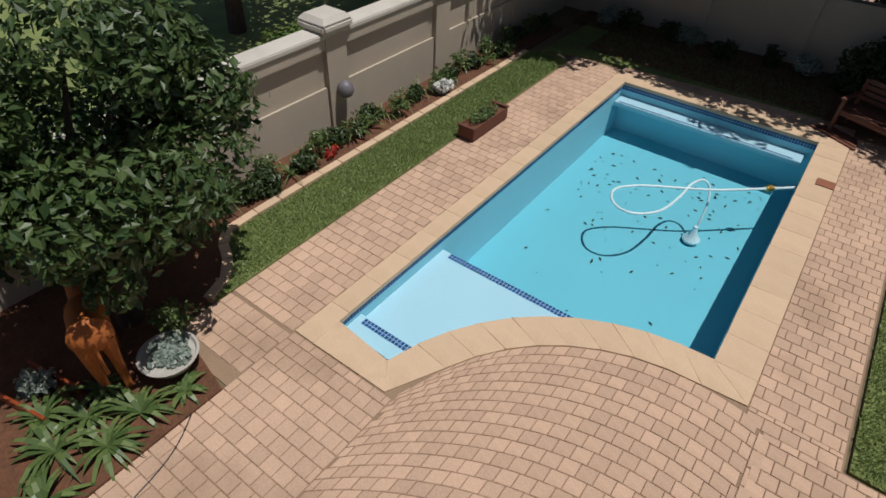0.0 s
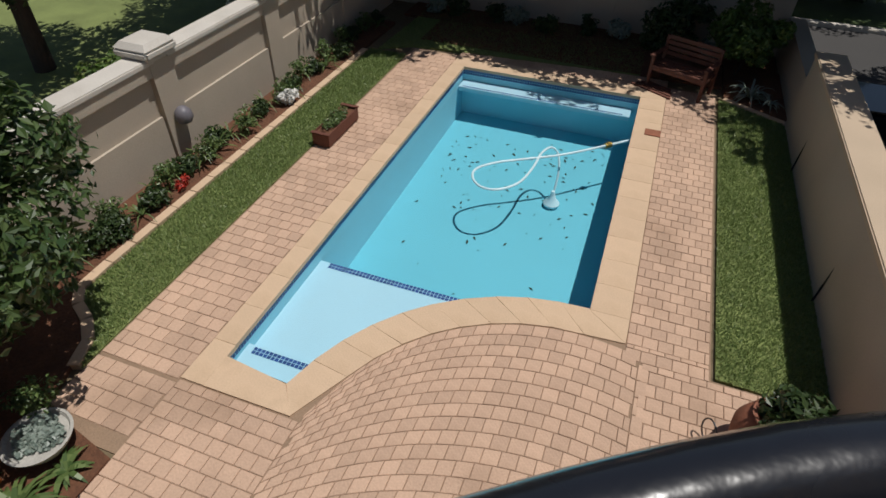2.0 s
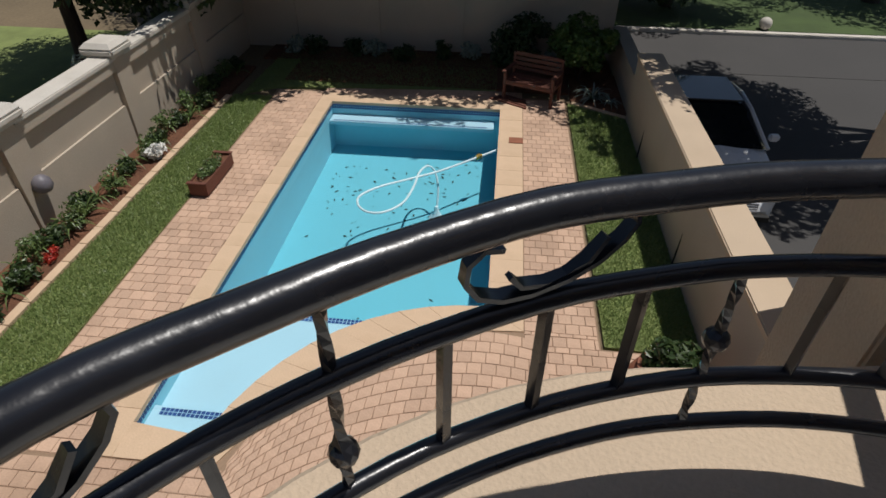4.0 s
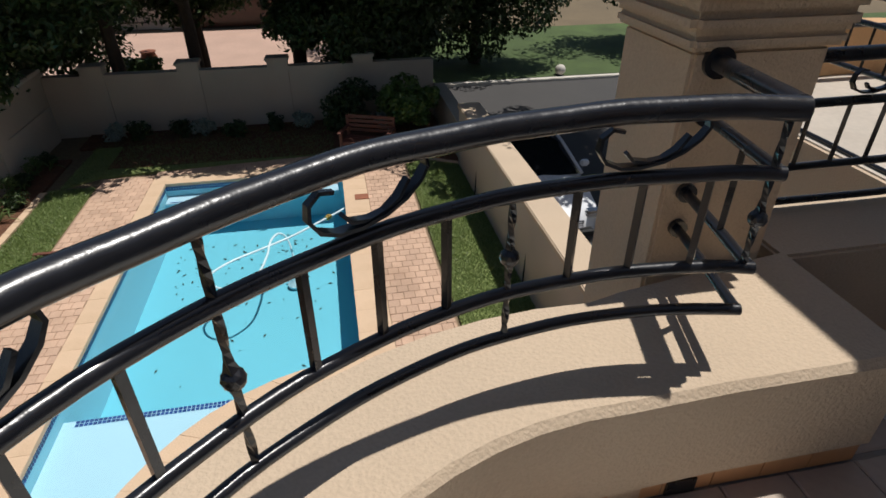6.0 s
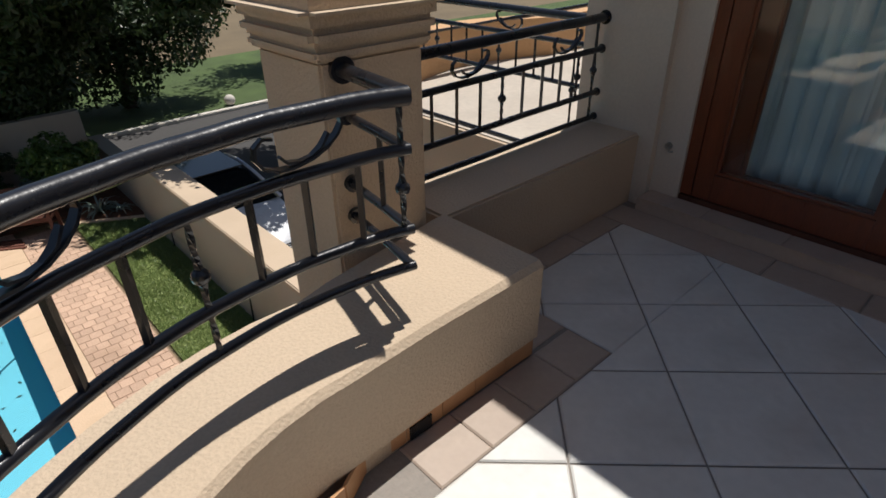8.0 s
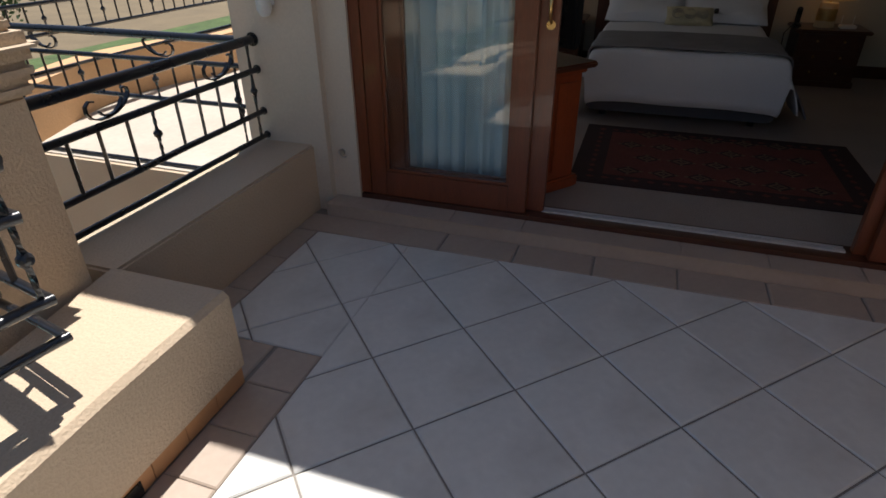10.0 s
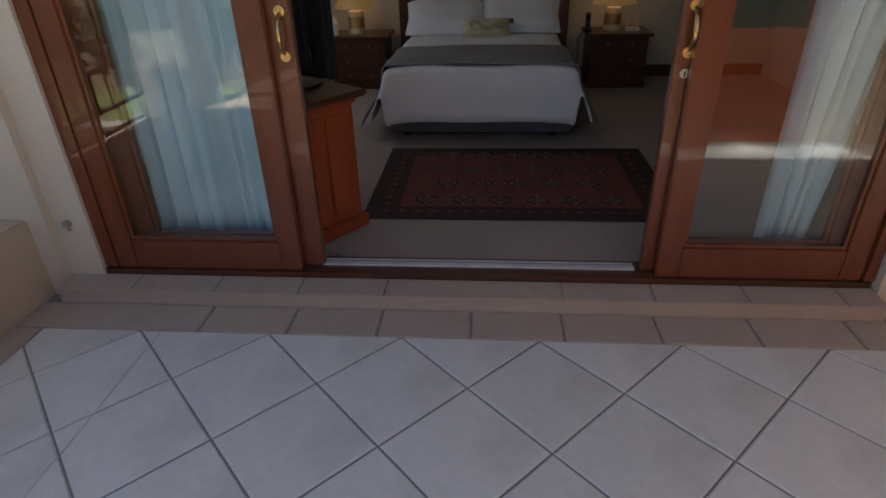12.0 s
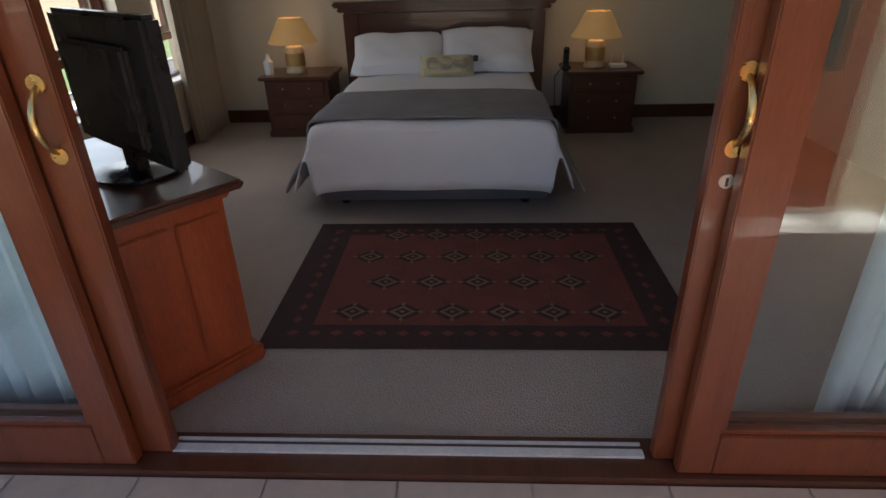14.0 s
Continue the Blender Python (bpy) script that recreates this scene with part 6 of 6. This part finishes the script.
def rug():
    th = thing("rug", (0, 0, ROOM), "wine red patterned wool rug on the carpet", "rug")
    x0, x1, y0, y1 = 4.11, 5.33, -2.74, -0.90
    part("border", bx(x0, x1, y0, y1, 0.0, 0.009), RUG_DARK, th, "dark brown border")
    part("field", bx(x0 + 0.16, x1 - 0.16, y0 + 0.2, y1 - 0.2, 0.0092, 0.0118), RUG_RED, th, "wine red field")
    q, dark, field_marks = [], [], []

    def diamond(out, cx, cy, rx, ry, z):
        out.append([(cx - rx, cy, z), (cx, cy - ry, z), (cx + rx, cy, z), (cx, cy + ry, z)])
    for i in range(4):
        for j in range(6):
            cx, cy = x0 + 0.26 + 0.265 * i, y0 + 0.36 + 0.225 * j + (0.11 if i % 2 else 0)
            if cy > y1 - 0.28:
                continue
            diamond(dark, cx, cy, 0.075, 0.095, 0.0124)
            diamond(q, cx, cy, 0.048, 0.06, 0.0128)
            diamond(dark, cx, cy, 0.03, 0.038, 0.0132)
            diamond(q, cx, cy, 0.012, 0.014, 0.0136)
            for s in (-1, 1):
                diamond(q, cx, cy + s * 0.082, 0.012, 0.018, 0.0128)
                diamond(q, cx + s * 0.062, cy, 0.016, 0.012, 0.0128)
    for j in range(18):
        for xx in (x0 + 0.10, x1 - 0.10):
            diamond(field_marks, xx, y0 + 0.1 + 0.095 * j, 0.022, 0.03, 0.0096)
    for i in range(10):
        for yy in (y0 + 0.12, y1 - 0.12):
            diamond(field_marks, x0 + 0.2 + 0.1 * i, yy, 0.03, 0.022, 0.0096)
    tagged(soup("woven_motif", q, RUG_CREAM, th), "tan diamond motifs", kind="stuff")
    tagged(soup("border_pattern", field_marks, RUG_RED, th), "red border lozenges", kind="stuff")
    tagged(soup("medallion_pattern", dark, RUG_DARK, th), "dark diamond medallions", kind="stuff")


rug()


def tv_cabinet():
    th = thing("tv_cabinet", (4.05, -0.965, ROOM), "red mahogany corner cabinet with moulded top and base", "cabinet", turn=0)
    # outline: a corner cabinet with its face set askew
    th.rotation_euler.z = radians(-38)
    d, w = 0.46, 0.95
    part("carcass", bx(-d, -0.03, 0.03, w - 0.03, 0.07, 0.70, bevel=0.004), RED_WOOD, th)
    part("plinth", bx(-d - 0.01, 0.0, 0.0, w, 0, 0.075, bevel=0.012), RED_WOOD, th)
    b = bmesh.new()
    box(b, -d - 0.01, -0.01, 0.01, w - 0.01, 0.701, 0.73, bevel=0.008)
    part("cornice", b, RED_WOOD, th)
    part("top", bx(-d - 0.03, 0.03, -0.03, w + 0.03, 0.731, 0.765, bevel=0.01), DARK_WOOD, th, "dark polished top")
    for x0, x1 in ((-0.42, -0.24), (-0.22, -0.06)):
        part("side_panel", bx(x0, x1, 0.018, 0.029, 0.12, 0.66, bevel=0.004), RED_WOOD, th)
    for y0, y1 in ((0.08, 0.46), (0.49, 0.87)):
        dd = part("door", bx(-0.029, -0.012, y0, y1, 0.1, 0.67, bevel=0.005), RED_WOOD, th)
        b = bmesh.new()
        bmesh.ops.create_icosphere(b, subdivisions=1, radius=0.014, matrix=Matrix.Translation((-0.004, y1 - 0.05 if y0 < 0.3 else y0 + 0.05, 0.4)))
        part("knob", b, BRASS_DOOR, dd)
    th = thing("television", (4.13, -0.60, ROOM + 0.765), "black flat television on a glossy foot", "television")
    th.rotation_euler.z = radians(-38)
    b = bmesh.new()
    lathe(b, [(0.10, 0), (0.15, 0.004), (0.15, 0.014), (0.05, 0.022), (0.03, 0.03)], 28)
    part("foot", b, BLACK_PLASTIC, th, smooth=True)
    part("neck", bx(-0.02, 0.02, -0.05, 0.05, 0.02, 0.09), BLACK_PLASTIC, th)
    part("body", bx(-0.03, 0.03, -0.37, 0.37, 0.08, 0.54, bevel=0.015), BLACK_PLASTIC, th)
    part("screen", bx(0.0302, 0.033, -0.345, 0.345, 0.11, 0.515), CAR_GLASS, th)
    part("back_cover", bx(-0.06, -0.0305, -0.25, 0.25, 0.13, 0.45, bevel=0.012), BLACK_PLASTIC, th)


tv_cabinet()


# ---- balcony floor tiles and paving, piece by piece ----
def clip(poly, x0, x1, y0, y1):
    for axis, lim, sign in ((0, x0, 1), (0, x1, -1), (1, y0, 1), (1, y1, -1)):
        out = []
        for i in range(len(poly)):
            p, q = poly[i], poly[(i + 1) % len(poly)]
            a, b2 = sign * (p[axis] - lim), sign * (q[axis] - lim)
            if a >= 0:
                out.append(p)
            if (a > 0) != (b2 > 0) and a != b2:
                u = a / (a - b2)
                out.append((p[0] + (q[0] - p[0]) * u, p[1] + (q[1] - p[1]) * u))
        poly = out
        if len(poly) < 3:
            return []
    return poly


def floor_tiles():
    fl = tagged(new("balcony_floor"), "pale square tiles laid diagonally with a terracotta border", "floor", "", "structure")

    def tile(outline, material, name):
        n = len(outline)
        cx, cy = sum(p[0] for p in outline) / n, sum(p[1] for p in outline) / n
        me = bpy.data.meshes.new(name)
        me.from_pydata(*slab_geometry([(x - cx, y - cy) for x, y in outline], -0.007, 0, 0.0))
        me.materials.append(material)
        ob = new(name, me)
        ob.location = (cx, cy, FLOOR)
        ob.parent = fl
    hx, hy = 0.2985 - 0.005, 0.2925 - 0.005
    for i in range(-12, 8):
        for j in range(-6, 20):
            if (i + j) % 2 == 0:
                continue
            cx, cy = 2.203 + 0.2985 * i, -0.389 - 0.2930 * j
            inside = (cx > 1.45 and cy < 0.6) or math.hypot(cx - BX, cy - BY) < 1.25
            if not inside:
                continue
            sq = [(cx - hx, cy), (cx, cy - hy), (cx + hx, cy), (cx, cy + hy)]
            for region in ((-0.3, 3.095, -5.2, -0.195), (2.145, 3.095, -0.195, 0.36)):
                p = clip(sq, *region)
                if len(p) >= 3:
                    tile(p, TILE, "tile")
    # terracotta borders
    for k in range(14):
        y0 = -0.355 - 0.403 * k
        tile([(3.10, y0 - 0.397), (3.297, y0 - 0.397), (3.297, y0 - 0.003), (3.10, y0 - 0.003)], BORDER_TILE, "border_tile")
    tile([(3.10, -0.352), (3.297, -0.352), (3.297, 0.498), (3.10, 0.498)], BORDER_TILE, "border_tile")
    for k in range(3):
        x0 = 2.145 + 0.318 * k
        tile([(x0 + 0.003, 0.365), (x0 + 0.315, 0.365), (x0 + 0.315, 0.498), (x0 + 0.003, 0.498)], BORDER_TILE, "border_tile")
    tile([(1.925, 0.03), (2.14, 0.03), (2.14, 0.498), (1.925, 0.498)], BORDER_TILE, "border_tile")
    for k in range(4):
        x1 = 2.14 - 0.22 * k
        tile([(x1 - 0.217, -0.19), (x1, -0.19), (x1, 0.010), (x1 - 0.217, 0.010)], BORDER_TILE, "border_tile")
    for k in range(12):
        a0 = 96 + 13 * k
        p = arc_points(0.96, a0, a0 + 12.6, 3, BX, BY) + arc_points(0.75, a0 + 12.6, a0, 3, BX, BY)
        tile(p, BORDER_TILE, "border_tile")
    # upright skirting tiles along the foot of the curved wall
    line = [(1.918 - 0.155 * k, 0.018) for k in range(6)] + arc_points(0.941, 94, 240, 14, BX, BY)
    for (xa, ya), (xb, yb) in zip(line, line[1:]):
        d = Vector((xb - xa, yb - ya, 0))
        if d.length < 0.03:
            continue
        bm2 = bmesh.new()
        box(bm2, 0.002, d.length - 0.002, -0.004, 0.006, 0.0, 0.09)
        ob = part("skirting_tile", bm2, SKIRT_TILE, fp)
        ob.matrix_basis = Matrix.Translation((xa, ya, FLOOR + 0.001)) @ Matrix.Rotation(math.atan2(d.y, d.x), 4, "Z")
    bm2 = bx(1.31, 1.40, 0.006, 0.014, FLOOR + 0.002, FLOOR + 0.055)
    part("drain_hole", bm2, BLACK_PLASTIC, fp, "dark square drain opening")
    for k in range(10):
        ya, yb = max(0.047 - 0.403 * k, -3.342), min(0.447 - 0.403 * k, 0.40)
        if yb - ya < 0.05:
            continue
        part("step_tile", bx(3.288, 3.437, ya, yb, 3.5725, 3.580, bevel=0.003), BORDER_TILE, st)


floor_tiles()


def paving():
    pv = tagged(new("paving"), "weathered square clay pavers round the pool", "pavement", "", "structure")
    quads = []
    s = 0.165
    z = G

    def field(x0, x1, y0, y1, skip=None, jitter=0):
        j, y = 0, y0
        while y < y1 - 0.04:
            yb = min(y + s, y1)
            x = x0 - (s / 2 if j % 2 else 0)
            while x < x1 - 0.03:
                a, b2 = max(x, x0), min(x + s, x1)
                if b2 - a > 0.03 and not (skip and skip((a + b2) / 2, (y + yb) / 2)):
                    quads.append([(a, y, z), (b2, y, z), (b2, yb, z), (a, yb, z)])
                x += s
            y += s
            j += 1
    field(-4.29, -3.285, 2.0, 10.8)
    field(0.97, 1.84, 4.15, 10.95)
    field(PX0 - 0.25, 0.96, PY1 + 0.405, 11.25)
    field(-3.28, -1.895, -1.4, 2.005)
    field(-4.29, -3.28, 1.3, 2.0)
    field(1.16, 3.0, 1.2, 3.93)
    field(0.97, 1.84, 3.93, 4.15)

    # bowed courses in the bay, each one the same curve set further back
    R = ARC_R - 0.41

    def course(k, x):
        """Height of the upper edge of course k at x: the bow flattens away from the pool."""
        r = R + 0.08 * k
        return ARC_Y + R - s * k - r + math.sqrt(max(r * r - (x - ARC_X) ** 2, 0.0))
    for k in range(32):
        r = R + 0.08 * k
        a = 179.0 - (math.degrees(s / r) / 2 if k % 2 else 0)
        da = math.degrees(s / r)
        while a > 60:
            xa, xb = ARC_X + r * math.cos(radians(a)), ARC_X + r * math.cos(radians(a - da))
            xa, xb = max(xa, -1.89), min(xb, 1.12)
            if xb - xa > 0.035 and course(k, (xa + xb) / 2) > -1.2:
                quads.append([(xa, course(k + 1, xa), z), (xb, course(k + 1, xb), z), (xb, course(k, xb), z), (xa, course(k, xa), z)])
            a -= da
    lay_pieces(pv, "paver", PAVER, PAVER_JOINED, quads, 0.03, lambda c: -2.6 < c[0] < 1.6 and 1.55 < c[1] < 4.2, gap=0.0035)
    # single border course beside the bay
    bq = []
    for k in range(20):
        y0 = 3.9 - 0.22 * k
        bq.append([(1.125, y0 - 0.217, z), (1.235, y0 - 0.217, z), (1.235, y0, z), (1.125, y0, z)])
    pv.matrix_basis = to_metres
    lay_pieces(pv, "border_paver", PAVER, PAVER_JOINED, bq, 0.028, lambda c: True, gap=0.003)


paving()
